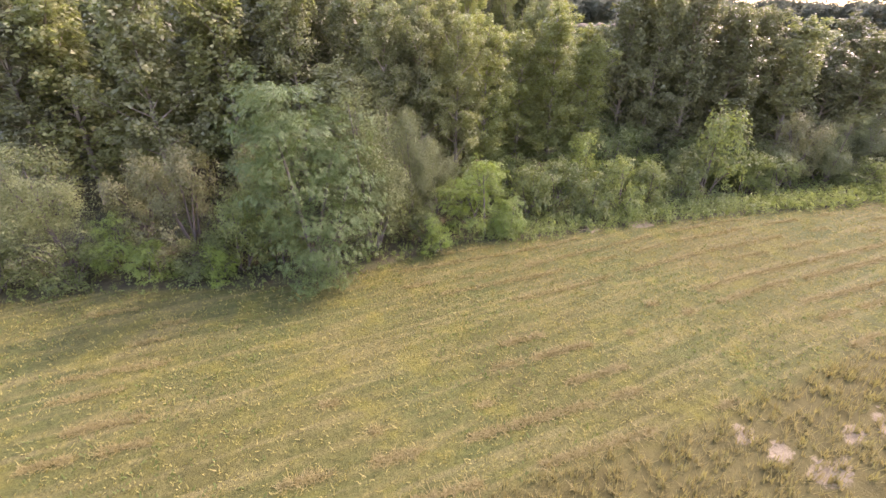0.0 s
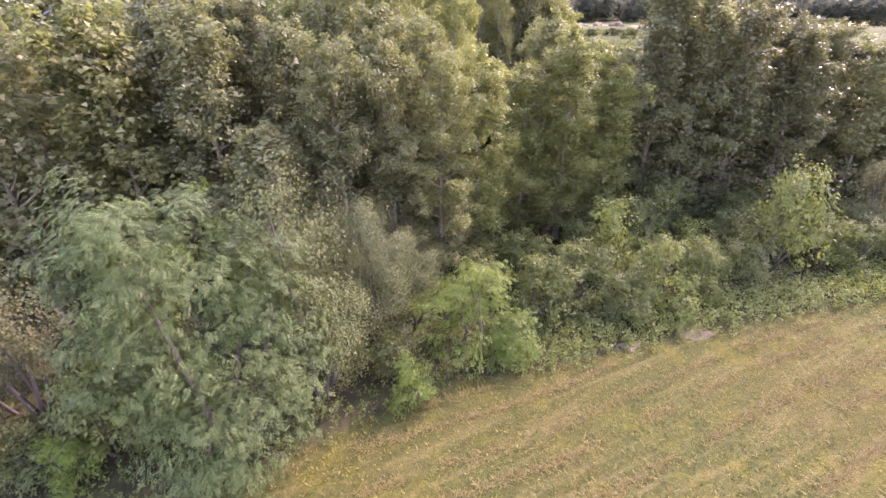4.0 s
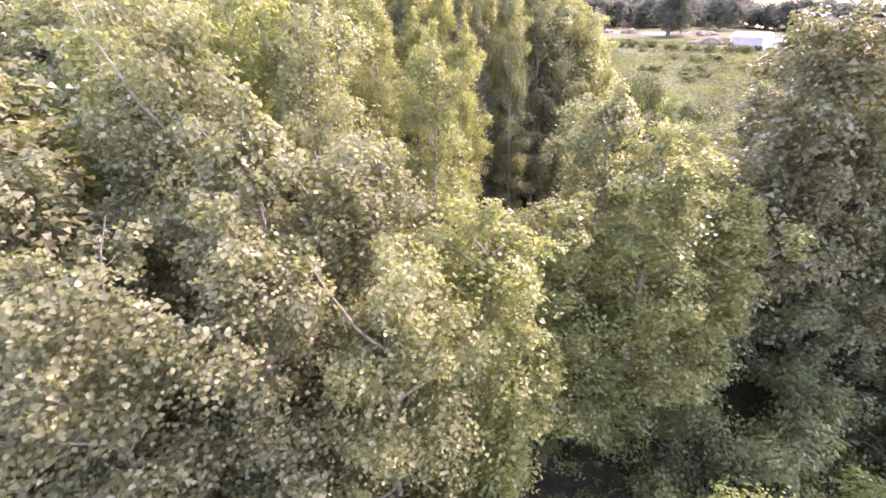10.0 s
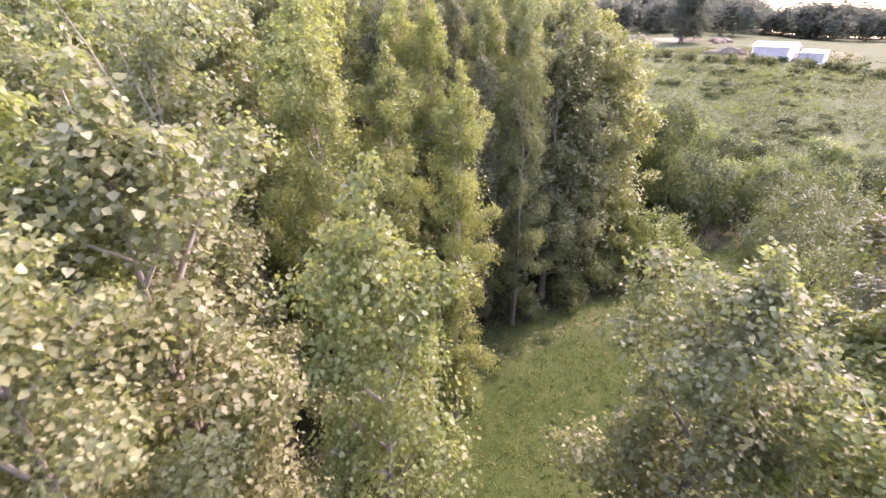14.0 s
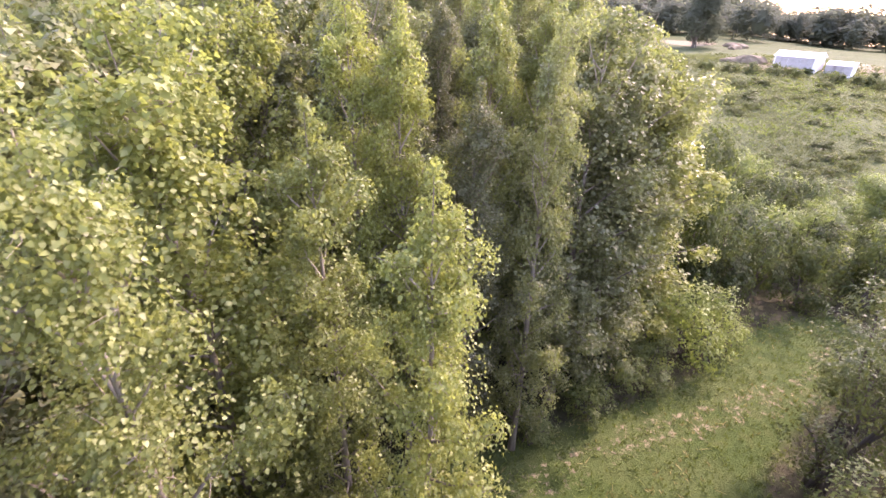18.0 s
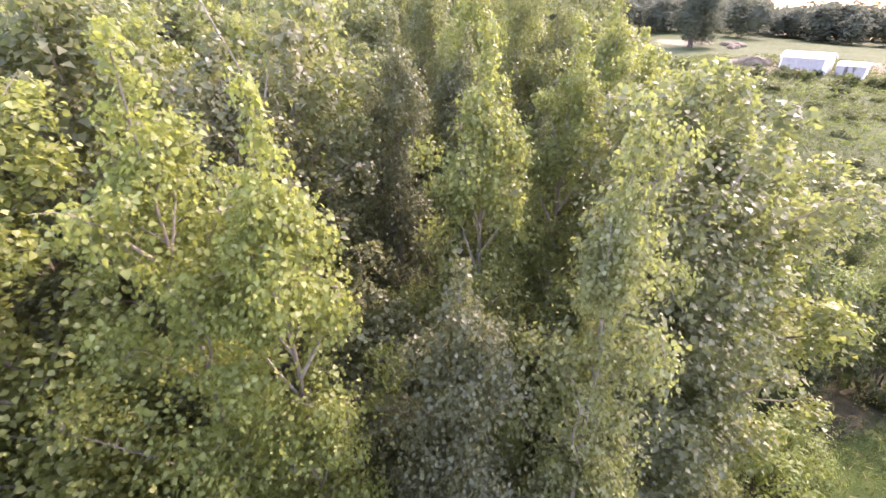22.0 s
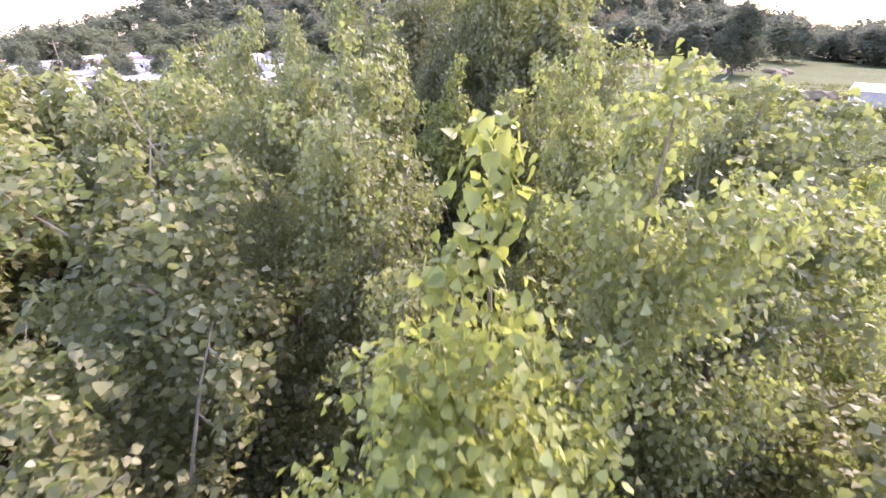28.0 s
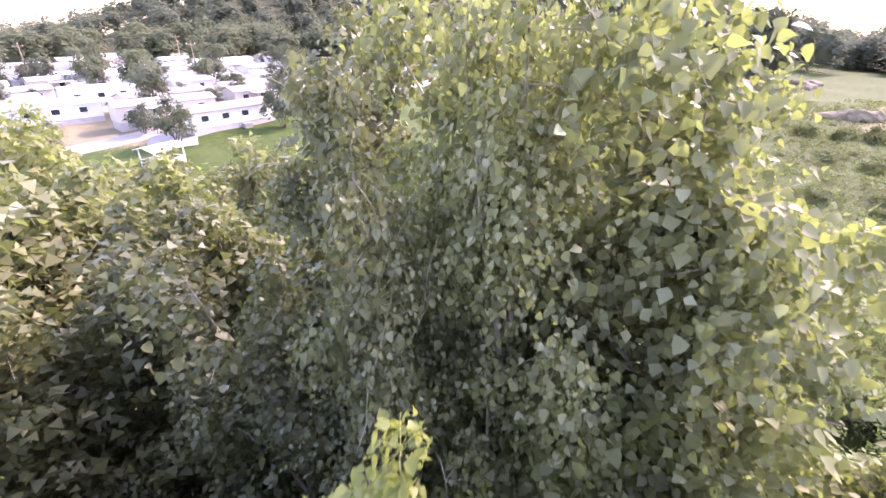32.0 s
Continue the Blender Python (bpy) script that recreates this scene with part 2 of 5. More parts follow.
def blades(at, normal, tip, size, shape, rng):
    """Leaf blades: at the stalk's end, facing normal, pointing to tip. shape: flat outline of two quads or one."""
    n = len(at)
    normal = unit(normal)
    tip = unit(tip - normal * np.sum(tip * normal, -1, keepdims=True))
    side = np.cross(tip, normal)
    if shape == "delta":      # broad poplar leaf, folded at its rib
        out = ((0, 0, 0), (-0.46, 0.10, 0.10), (-0.40, 0.50, 0.07), (0, 1.02, -0.10), (0.40, 0.50, 0.07), (0.46, 0.10, 0.10))
        quads = ((0, 3, 2, 1), (0, 5, 4, 3))
    elif shape == "kite":     # the same leaf from farther off
        out = ((0, 0, 0), (-0.46, 0.36, 0.08), (0, 1.0, -0.06), (0.46, 0.36, 0.08))
        quads = ((0, 3, 2, 1),)
    elif shape == "tri":      # one flat triangle, for leaves that stay small in view
        out = ((-0.46, 0.12, 0.05), (0.46, 0.12, 0.05), (0, 1.0, -0.05))
        quads = ((0, 1, 2),)
    elif shape == "leaflet":
        out = ((0, 0, 0), (0.30, 0.5, 0.04), (-0.06, 1.0, -0.05))
        quads = ((0, 1, 2),)
    elif shape == "oval":
        out = ((0, 0, 0), (-0.27, 0.45, 0.05), (0, 1.0, -0.05), (0.27, 0.45, 0.05))
        quads = ((0, 3, 2, 1),)
    else:                     # narrow
        out = ((0, 0, 0), (-0.11, 0.45, 0.03), (0, 1.0, -0.08), (0.11, 0.45, 0.03))
        quads = ((0, 3, 2, 1),)
    out = np.array(out)
    k = len(out)
    s = np.asarray(size).reshape(-1, 1, 1) * np.ones((n, 1, 1))
    v = at[:, None, :] + s * (out[None, :, 0:1] * side[:, None, :] + out[None, :, 1:2] * tip[:, None, :] + out[None, :, 2:3] * normal[:, None, :])
    f = (np.arange(n)[:, None, None] * k + np.array(quads)[None, :, :]).reshape(-1, len(quads[0]))
    return v.reshape(-1, 3), f


def fronds(at, normal, tip, size, rng, pairs=5):
    """Feathered leaves: leaflets in pairs along a drooping midrib."""
    n = len(at)
    normal = unit(normal)
    tip = unit(tip - normal * np.sum(tip * normal, -1, keepdims=True))
    side = np.cross(tip, normal)
    s = np.asarray(size).reshape(-1, 1)
    got = []
    for i in range(pairs):
        u = (i + 0.6) / pairs
        base = at + tip * s * u - normal * s * 0.28 * u * u
        for sgn in (-1, 1):
            d = side * sgn + tip * 0.45
            got.append(blades(base, normal + side * sgn * 0.2, d, (s * (0.42 - 0.14 * abs(u - 0.4))).ravel(), "leaflet", rng))
    return joined(got)


def clump_leaves(centres, radius, per, size, shape, rng, axis=None, droop=0.7, lift=0.6, spread=(1, 1, 1), size_var=0.25, facing=None):
    """Leaves scattered round clump centres; they face up and outward from the axis of the crown."""
    c = np.repeat(np.asarray(centres), per, axis=0)
    r = np.repeat(np.broadcast_to(np.asarray(radius, float), (len(centres),)), per)[:, None]
    off = rng.normal(size=c.shape)
    off = unit(off) * (rng.random((len(c), 1)) ** 0.45) * np.array(spread)
    at = c + off * r
    outward = at.copy() if axis is None else at - np.asarray(axis)
    outward[:, 2] *= 0.0
    outward = unit(outward)
    nrm = outward * 0.40 + off * 0.45 + np.array([0, 0, lift]) + rng.normal(size=c.shape) * 0.45
    if facing is not None:
        nrm = np.repeat(np.asarray(facing), per, axis=0) * 0.85 + off * 0.3 + np.array([0, 0, lift * 0.6]) + rng.normal(size=c.shape) * 0.38
    tip = outward * 0.5 + np.array([0, 0, -droop]) + rng.normal(size=c.shape) * 0.55
    sz = size * (1 + size_var * rng.normal(size=len(c))).clip(0.5, 1.6)
    if shape == "frond":
        return fronds(at, nrm, tip, sz, rng)
    return blades(at, nrm, tip, sz, shape, rng)


# ---------------------------------------------------------------- the lie of the land
def step(a, b, x):
    u = np.clip((np.asarray(x, float) - a) / (b - a), 0, 1)
    return u * u * (3 - 2 * u)


def ground_z(x, y):
    """Height of the ground: a flat hay field and grove, a gentle rise behind, wooded hills far off."""
    x, y = np.asarray(x, float), np.asarray(y, float)
    far = np.hypot(x, y)
    az = np.degrees(np.arctan2(x, np.maximum(y, 1)))
    z = 10 * step(80, 180, y) + 3 * step(180, 300, y)
    hill = 30 * step(300, 470, far) * (1 - step(15, 33, np.abs(az))) * step(100, 250, y)
    z = z + hill - 0.045 * np.maximum(far - 250, 0) * step(22, 35, np.abs(az)) * step(50, 200, y)
    z = z + 0.10 * np.sin(x * 0.21 + y * 0.11) * np.cos(y * 0.17) * (1 + step(60, 200, far) * 3)
    return z


def gz(x, y):
    return float(ground_z(x, y))


EDGE_X = (-200, -40, -23, -18, -11, -7, -4, 1, 6, 14.5, 22, 35, 60, 200)
EDGE_Y = (10, 16, 20.6, 21.7, 22.1, 22.6, 24.6, 27.8, 28.6, 31.0, 32.6, 35.6, 41, 70)


def field_edge(x):
    return np.interp(x, EDGE_X, EDGE_Y)


CLEAR = ((-1, 51), (5.5, 49), (11.5, 53), (14.5, 59), (18.5, 61.5), (21.2, 65.5), (27, 69.6), (36, 73), (35, 79), (28, 77), (21, 72), (16, 69.6), (6.4, 66), (1.6, 64), (-1.5, 58))


def in_clearing(x, y, grow=0.0):
    """How far inside the clearing a place lies, in metres (negative: outside)."""
    x, y = np.asarray(x, float), np.asarray(y, float)
    inside = np.zeros(x.shape, bool)
    dist = np.full(x.shape, 1e9)
    pts = CLEAR
    for (x1, y1), (x2, y2) in zip(pts, pts[1:] + pts[:1]):
        cross = ((y1 > y) != (y2 > y)) & (x < (x2 - x1) * (y - y1) / (y2 - y1 + 1e-12) + x1)
        inside ^= cross
        u = np.clip(((x - x1) * (x2 - x1) + (y - y1) * (y2 - y1)) / ((x2 - x1) ** 2 + (y2 - y1) ** 2), 0, 1)
        dist = np.minimum(dist, np.hypot(x - x1 - u * (x2 - x1), y - y1 - u * (y2 - y1)))
    return np.where(inside, dist, -dist) + grow


def lines(spans):
    got = [spans[0][0]]
    for a, b, s in spans:
        n = max(1, round((b - a) / s))
        got += [a + (b - a) * (i + 1) / n for i in range(n)]
    return np.array(got)


gx = lines(((-3000, -900, 300), (-900, -300, 30), (-300, -60, 8), (-60, -30, 2), (-30, 60, 0.8), (60, 140, 4), (140, 500, 12), (500, 900, 50), (900, 3000, 300)))
gy = lines(((-1500, -100, 200), (-100, -10, 10), (-10, 4, 2), (4, 84, 0.8), (84, 260, 4), (260, 640, 10), (640, 900, 40), (900, 4000, 400)))
X, Y = np.meshgrid(gx, gy, indexing="ij")
Z = ground_z(X, Y)
nx, ny = X.shape
ii, jj = np.meshgrid(np.arange(nx - 1), np.arange(ny - 1), indexing="ij")
q = np.stack([ii * ny + jj, (ii + 1) * ny + jj, (ii + 1) * ny + jj + 1, ii * ny + jj + 1], -1).reshape(-1, 4)

# cover of the ground: red hay field, green open grass, blue bare sandy soil
d_edge = field_edge(X) - Y
field = step(-1.0, 0.6, d_edge)
rough_line = np.interp(X, (-40, -12, 2, 10.7, 17.8, 21.2, 45), (-6, 5.5, 9.9, 12.8, 16.1, 17.7, 26))
rough = step(-0.3, 0.5, rough_line - Y)
open_grass = np.maximum(step(-1.2, 1.0, in_clearing(X, Y)), step(34, 44, X) * step(70, 82, Y))
open_grass = np.maximum(open_grass, step(108, 125, Y))
open_grass = np.maximum(open_grass, step(12, 17, X) * step(84, 92, Y)) * (1 - step(300, 335, np.hypot(X, Y)))
open_grass = np.maximum(open_grass, np.maximum(step(40, 50, -X), step(50, 60, X)) * (1 - step(300, 335, np.hypot(X, Y))))
soil = np.zeros(X.shape)
for sx, sy, sr in ((15.0, 31.3, 0.9), (14.2, 31.6, 0.8), (10.7, 30.7, 0.7), (11.7, 11.3, 0.6), (13.0, 10.5, 0.75), (12.3, 10.1, 0.5), (13.8, 10.9, 0.5), (15.2, 11.9, 0.6), (16.6, 12.3, 0.7), (10.8, 12.0, 0.4),
                   (5.2, 50.6, 0.9), (4.2, 50.9, 0.7), (100, 172, 14), (84, 168, 9), (92, 226, 10), (70, 232, 8), (-45, 170, 16), (-60, 185, 18), (-80, 200, 22), (-50, 205, 18), (-90, 230, 24), (-60, 235, 20), (-75, 175, 16), (-110, 215, 24)):
    soil = np.maximum(soil, 1 - step(sr * 0.4, sr * 1.3, np.hypot(X - sx, Y - sy)))
for (x1, y1), (x2, y2), w in (((14, 67.4), (27.5, 71.6), 0.35), ((27.5, 71.6), (33, 76), 0.35), ((13.3, 66.0), (27.5, 70.2), 0.30), ((1.5, 62.2), (13, 66.6), 0.3), ((2.5, 61.0), (12, 65.0), 0.25)):
    u = np.clip(((X - x1) * (x2 - x1) + (Y - y1) * (y2 - y1)) / ((x2 - x1) ** 2 + (y2 - y1) ** 2), 0, 1)
    dd = np.hypot(X - x1 - u * (x2 - x1), Y - y1 - u * (y2 - y1))
    soil = np.maximum(soil, 0.40 * (1 - step(w, w + 0.6, dd)))
meadow = step(36, 46, X) * step(84, 95, Y)
ground_me = smooth(mesh_of("ground", np.stack([X, Y, Z], -1).reshape(-1, 3), q, []))
cover = ground_me.color_attributes.new("cover", "FLOAT_COLOR", "POINT")
cover.data.foreach_set("color", np.stack([field, open_grass, soil, rough], -1).reshape(-1).astype(np.float32))


ground_me.attributes.new("meadow", "FLOAT", "POINT").data.foreach_set("value", meadow.ravel().astype(np.float32))


def ground_mat():
    m, nt, out = nodes_of("ground_cover")
    tc = nt.nodes.new("ShaderNodeTexCoord")
    co = tc.outputs["Object"]
    at = nt.nodes.new("ShaderNodeAttribute")
    at.attribute_name = "cover"
    sep = nt.nodes.new("ShaderNodeSeparateColor")
    nt.links.new(at.outputs["Color"], sep.inputs[0])
    fine = noise_of(nt, 9.0, 6, 0.7, co)
    blade = noise_of(nt, 42.0, 3, 0.7, co)
    mid = noise_of(nt, 0.9, 5, 0.65, co)
    big = noise_of(nt, 0.13, 4, 0.6, co)
    swath = noise_of(nt, 1.0, 4, 0.6, co, (0.14, 1.3, 1.0, radians(26)))
    row = noise_of(nt, 1.0, 3, 0.5, co, (0.05, 2.6, 1.0, radians(25)))
    # hay field: olive stubble, dry swaths, greener patches
    hay = ramp(nt, mid, ((0.30, (0.060, 0.058, 0.018)), (0.50, (0.083, 0.079, 0.022)), (0.70, (0.106, 0.097, 0.031))))
    hay = mix(nt, hay, (0.064, 0.077, 0.021), ramp(nt, big, ((0.38, (0, 0, 0)), (0.60, (0.8, 0.8, 0.8)))))
    hay = mix(nt, hay, (0.134, 0.119, 0.042), ramp(nt, swath, ((0.50, (0, 0, 0)), (0.66, (0.8, 0.8, 0.8)))))
    hay = mix(nt, hay, (0.144, 0.128, 0.052), ramp(nt, row, ((0.54, (0, 0, 0)), (0.66, (0.6, 0.6, 0.6)))))
    hay = mix(nt, hay, (0.118, 0.112, 0.022), ramp(nt, noise_of(nt, 0.42, 5, 0.7, co), ((0.50, (0, 0, 0)), (0.64, (0.7, 0.7, 0.7)))))
    hay = mix(nt, hay, ramp(nt, noise_of(nt, 5.0, 5, 0.75, co), ((0.32, (0.55, 0.56, 0.52)), (0.52, (1.0, 1.0, 1.0)), (0.70, (1.45, 1.40, 1.35)))), 0.9, "MULTIPLY")
    unmown = ramp(nt, mid, ((0.3, (0.070, 0.062, 0.021)), (0.55, (0.096, 0.085, 0.029)), (0.75, (0.084, 0.082, 0.027))))
    hay = mix(nt, hay, unmown, at.outputs["Alpha"])
    floor = ramp(nt, mid, ((0.3, (0.035, 0.030, 0.020)), (0.5, (0.065, 0.060, 0.030)), (0.7, (0.085, 0.095, 0.035))))
    grass = ramp(nt, mid, ((0.28, (0.030, 0.050, 0.011)), (0.5, (0.047, 0.072, 0.015)), (0.72, (0.078, 0.092, 0.026))))
    grass = mix(nt, grass, (0.070, 0.090, 0.026), ramp(nt, big, ((0.45, (0, 0, 0)), (0.6, (0.8, 0.8, 0.8)))))
    am = nt.nodes.new("ShaderNodeAttribute")
    am.attribute_name = "meadow"
    open_field = ramp(nt, mid, ((0.28, (0.046, 0.061, 0.020)), (0.5, (0.068, 0.084, 0.028)), (0.72, (0.094, 0.106, 0.040))))
    grass = mix(nt, grass, open_field, am.outputs["Fac"])
    sand = ramp(nt, fine, ((0.3, (0.155, 0.126, 0.072)), (0.7, (0.26, 0.220, 0.142))))

    def ragged(sock, noise_sock, lo=0.3, hi=0.7, amp=0.6):
        a = nt.nodes.new("ShaderNodeMath")
        a.operation = "MULTIPLY_ADD"
        nt.links.new(noise_sock, a.inputs[0])
        a.inputs[1].default_value = amp
        b = nt.nodes.new("ShaderNodeMath")
        b.operation = "ADD"
        nt.links.new(sock, a.inputs[2])
        nt.links.new(a.outputs[0], b.inputs[0])
        b.inputs[1].default_value = -amp / 2
        return ramp(nt, b.outputs[0], ((lo, (0, 0, 0)), (hi, (1, 1, 1))))

    col = mix(nt, floor, grass, ragged(sep.outputs["Green"], fine))
    col = mix(nt, col, hay, ragged(sep.outputs["Red"], fine))
    col = mix(nt, col, sand, ragged(sep.outputs["Blue"], noise_of(nt, 2.2, 6, 0.75, co), 0.42, 0.56, 1.7))
    col = mix(nt, col, ramp(nt, blade, ((0.25, (0.55, 0.55, 0.52)), (0.75, (1.25, 1.25, 1.2)))), 0.8, "MULTIPLY")
    p = nt.nodes.new("ShaderNodeBsdfPrincipled")
    p.inputs["Roughness"].default_value = 0.95
    p.inputs["Specular IOR Level"].default_value = 0.15
    nt.links.new(col, p.inputs["Base Color"])
    bm_ = nt.nodes.new("ShaderNodeBump")
    bm_.inputs["Strength"].default_value, bm_.inputs["Distance"].default_value = 0.9, 0.10
    nt.links.new(fine, bm_.inputs["Height"])
    nt.links.new(bm_.outputs[0], p.inputs["Normal"])
    nt.links.new(p.outputs[0], out.inputs[0])
    return m


ground_me.materials.append(ground_mat())
tagged(new("ground", ground_me), "mown hay field, grove floor and far meadows", "ground", kind="structure")


# ---------------------------------------------------------------- trees
def lobe_leaves(centres, radii, per, size, shape, rng, axis, droop=0.75):
    """Leaves on the outer and upper skin of rounded leaf masses; they face away from the mass and hang at their tips."""
    n = np.maximum(12, (per * (radii / 0.7) ** 1.7)).astype(int)
    c = np.repeat(centres, n, axis=0)
    r = np.repeat(radii, n)[:, None]
    k = len(c)
    d = unit(rng.normal(size=(k, 3)) + np.array([0, 0, 0.35]))
    lump = 0.72 + 0.28 * np.sin(d[:, 0:1] * 5.1 + c[:, 0:1] * 7) * np.sin(d[:, 1:2] * 4.7 + c[:, 1:2] * 5) + 0.10 * rng.normal(size=(k, 1))
    at = c + d * r * lump * (1 - 0.55 * rng.random((k, 1)) ** 2.6) * np.array([1, 1, 0.92])
    out = at - axis(at[:, 2])
    out[:, 2] = 0
    out = unit(out)
    nrm = d * 0.65 + out * 0.25 + np.array([0, 0, 0.30]) + rng.normal(size=(k, 3)) * 0.72
    tip = out * 0.4 + d * 0.25 + np.array([0, 0, -droop]) + rng.normal(size=(k, 3)) * 0.5
    sz = size * (1 + 0.30 * rng.normal(size=k)).clip(0.45, 1.7)
    v, f = blades(at, nrm, tip, sz, shape, rng)
    return split(v, f) if f.shape[1] == 4 else (v, f)


def poplar_base(name, seed, height, radius, leaf, per, fine_top, mat, limbs=44, big_limbs=8, label="", shape="tri"):
    """A full poplar: trunk, arching limbs and rounded leaf masses along them with dark gaps between. fine_top: metres of real-size leaves under the top."""
    rng = np.random.default_rng(seed)
    root = new(name)
    wob = rng.normal(size=(12, 2)) * 0.07
    zs = np.linspace(-0.2, height - 0.5, 12)
    cx = np.cumsum(wob[:, 0]) * np.linspace(0, 1, 12)
    cy = np.cumsum(wob[:, 1]) * np.linspace(0, 1, 12)
    rad = np.interp(zs, (-0.2, 1.0, height * 0.5, height), (0.25, 0.18, 0.095, 0.006)) * height / 19
    v, f = tube(np.stack([cx, cy, zs], -1), rad, 8)
    part_of("trunk", smooth(mesh_of("trunk", v, f, BARK)), root)

    def axis(z):
        return np.column_stack([np.interp(z, zs, cx), np.interp(z, zs, cy), z])

    limb_geo, twig_geo, centres, radii = [], [], [], []
    lean = rng.uniform(0, 6.28)
    for i in range(limbs):
        u = (i + rng.random() * 0.9) / limbs
        z0 = height * 0.09 + u * height * 0.80
        prof = np.interp(u, (0, 0.15, 0.45, 0.75, 0.92, 1.0), (0.80, 0.96, 1.0, 0.86, 0.64, 0.46))
        az = i * 2.39996 + rng.normal() * 0.45
        ln = radius * prof * rng.uniform(0.58, 1.22) * 1.16 * (1 + 0.22 * math.sin(2 * az + lean + 5 * u) + 0.10 * math.sin(9 * u + lean))
        lift = radians(rng.uniform(24, 48) + 22 * u)
        base = axis(np.array([z0]))[0]
        d0 = np.array([math.cos(az) * math.cos(lift), math.sin(az) * math.cos(lift), math.sin(lift)])
        s = np.linspace(0, 1, 6)[:, None]
        bend = np.array([0, 0, rng.uniform(-0.30, 0.15) + 0.25 * u])
        pts = base + d0 * ln * s + bend * ln * s * s + np.cumsum(rng.normal(size=(6, 3)) * 0.035 * ln, 0) * s
        r0 = 0.017 * ln + 0.012
        limb_geo.append((ln, tube(pts, np.linspace(r0, 0.006, 6), 5 if i % 2 else 4)))
        k = 3 if ln > 1.9 else 2
        for j in range(k):
            w = (0.45 + 0.55 * (j + 0.35 + rng.random() * 0.65) / k)
            p0 = np.array([np.interp(w, s[:, 0], pts[:, a]) for a in range(3)])
            side = unit(rng.normal(size=3) * np.array([1, 1, 0.5])) * rng.uniform(0.15, 0.55) * (0.6 + 0.5 * prof)
            p1 = p0 + side
            for _ in range(4 if fine_top else 2):
                e = p1 + rng.normal(size=3) * 0.30
                twig_geo.append(tube(np.stack([p0, (p0 + e) / 2 + rng.normal(size=3) * 0.05, e]), (0.011, 0.007, 0.003), 3))
            centres.append(p1)
            radii.append(rng.uniform(0.50, 1.0) * (0.55 + 0.42 * prof))
    for j in range(9):
        z = height - 0.30 - 0.34 * j
        centres.append(axis(np.array([z]))[0] + np.append(rng.normal(size=2) * 0.13 * j ** 0.8, 0))
        radii.append(0.30 + 0.045 * j)
    centres, radii = np.array(centres), np.array(radii)
    limb_geo.sort(key=lambda e: -e[0])
    for _, (v, f) in limb_geo[:big_limbs]:
        part_of("limb", smooth(mesh_of("limb", v, f, BARK)), root)
    v, f = joined([g for _, g in limb_geo[big_limbs:]] + twig_geo)
    tagged(part_of("brushwood", mesh_of("brushwood", v, f, BARK_PALE), root, "thin pale twigs"), kind="stuff")
    # sparse inner leaves round the stem
    m = 190
    zi = rng.uniform(height * 0.12, height * 0.92, m)
    wi = radius * np.interp(zi / height, (0.2, 0.5, 0.75, 0.95), (0.66, 0.78, 0.64, 0.22)) * rng.uniform(0.1, 1.0, m) ** 0.6
    ai = rng.uniform(0, 6.28, m)
    inner = axis(zi) + np.column_stack([wi * np.cos(ai), wi * np.sin(ai), np.zeros(m)])
    count, size, outline = (26, 0.095, "delta") if fine_top else (26, 0.125, "kite") if leaf < 0.14 else (14, 0.21, "tri") if leaf < 0.2 else (12, 0.28, "tri")
    vi, fi = clump_leaves(inner, 0.60, count, size, outline, rng, lift=0.7)
    pieces = [split(vi, fi) if fi.shape[1] == 4 else (vi, fi)]
    if fine_top:
        high = centres[:, 2] > height - fine_top
        pieces.append(lobe_leaves(centres[high], radii[high], per, 0.082, "delta", rng, axis, 0.85))
        pieces.append(lobe_leaves(centres[~high], radii[~high], int(per * 0.7), leaf, "delta", rng, axis))
    else:
        pieces.append(lobe_leaves(centres, radii, per, leaf, shape, rng, axis))
    v, f = joined(pieces)
    part_of("crown", mesh_of("crown", v, f, mat), root)
    if fine_top:
        # leaf stalks of the topmost tufts
        st = []
        for c, r in zip(centres, radii):
            if c[2] < height - 2.4:
                continue
            for _ in range(9):
                e = c + unit(rng.normal(size=3) + np.array([0, 0, 0.3])) * r * 0.8
                st.append(tube(np.stack([c, (c + e) / 2 + np.array([0, 0, 0.03]), e]), (0.004, 0.003, 0.002), 3))
        v, f = joined(st)
        tagged(part_of("stalkwork", mesh_of("stalkwork", v, f, PETIOLE), root, "yellow-green leaf stalks"), kind="stuff")
    return tagged(root, label, "tree", "poplars of the grove")


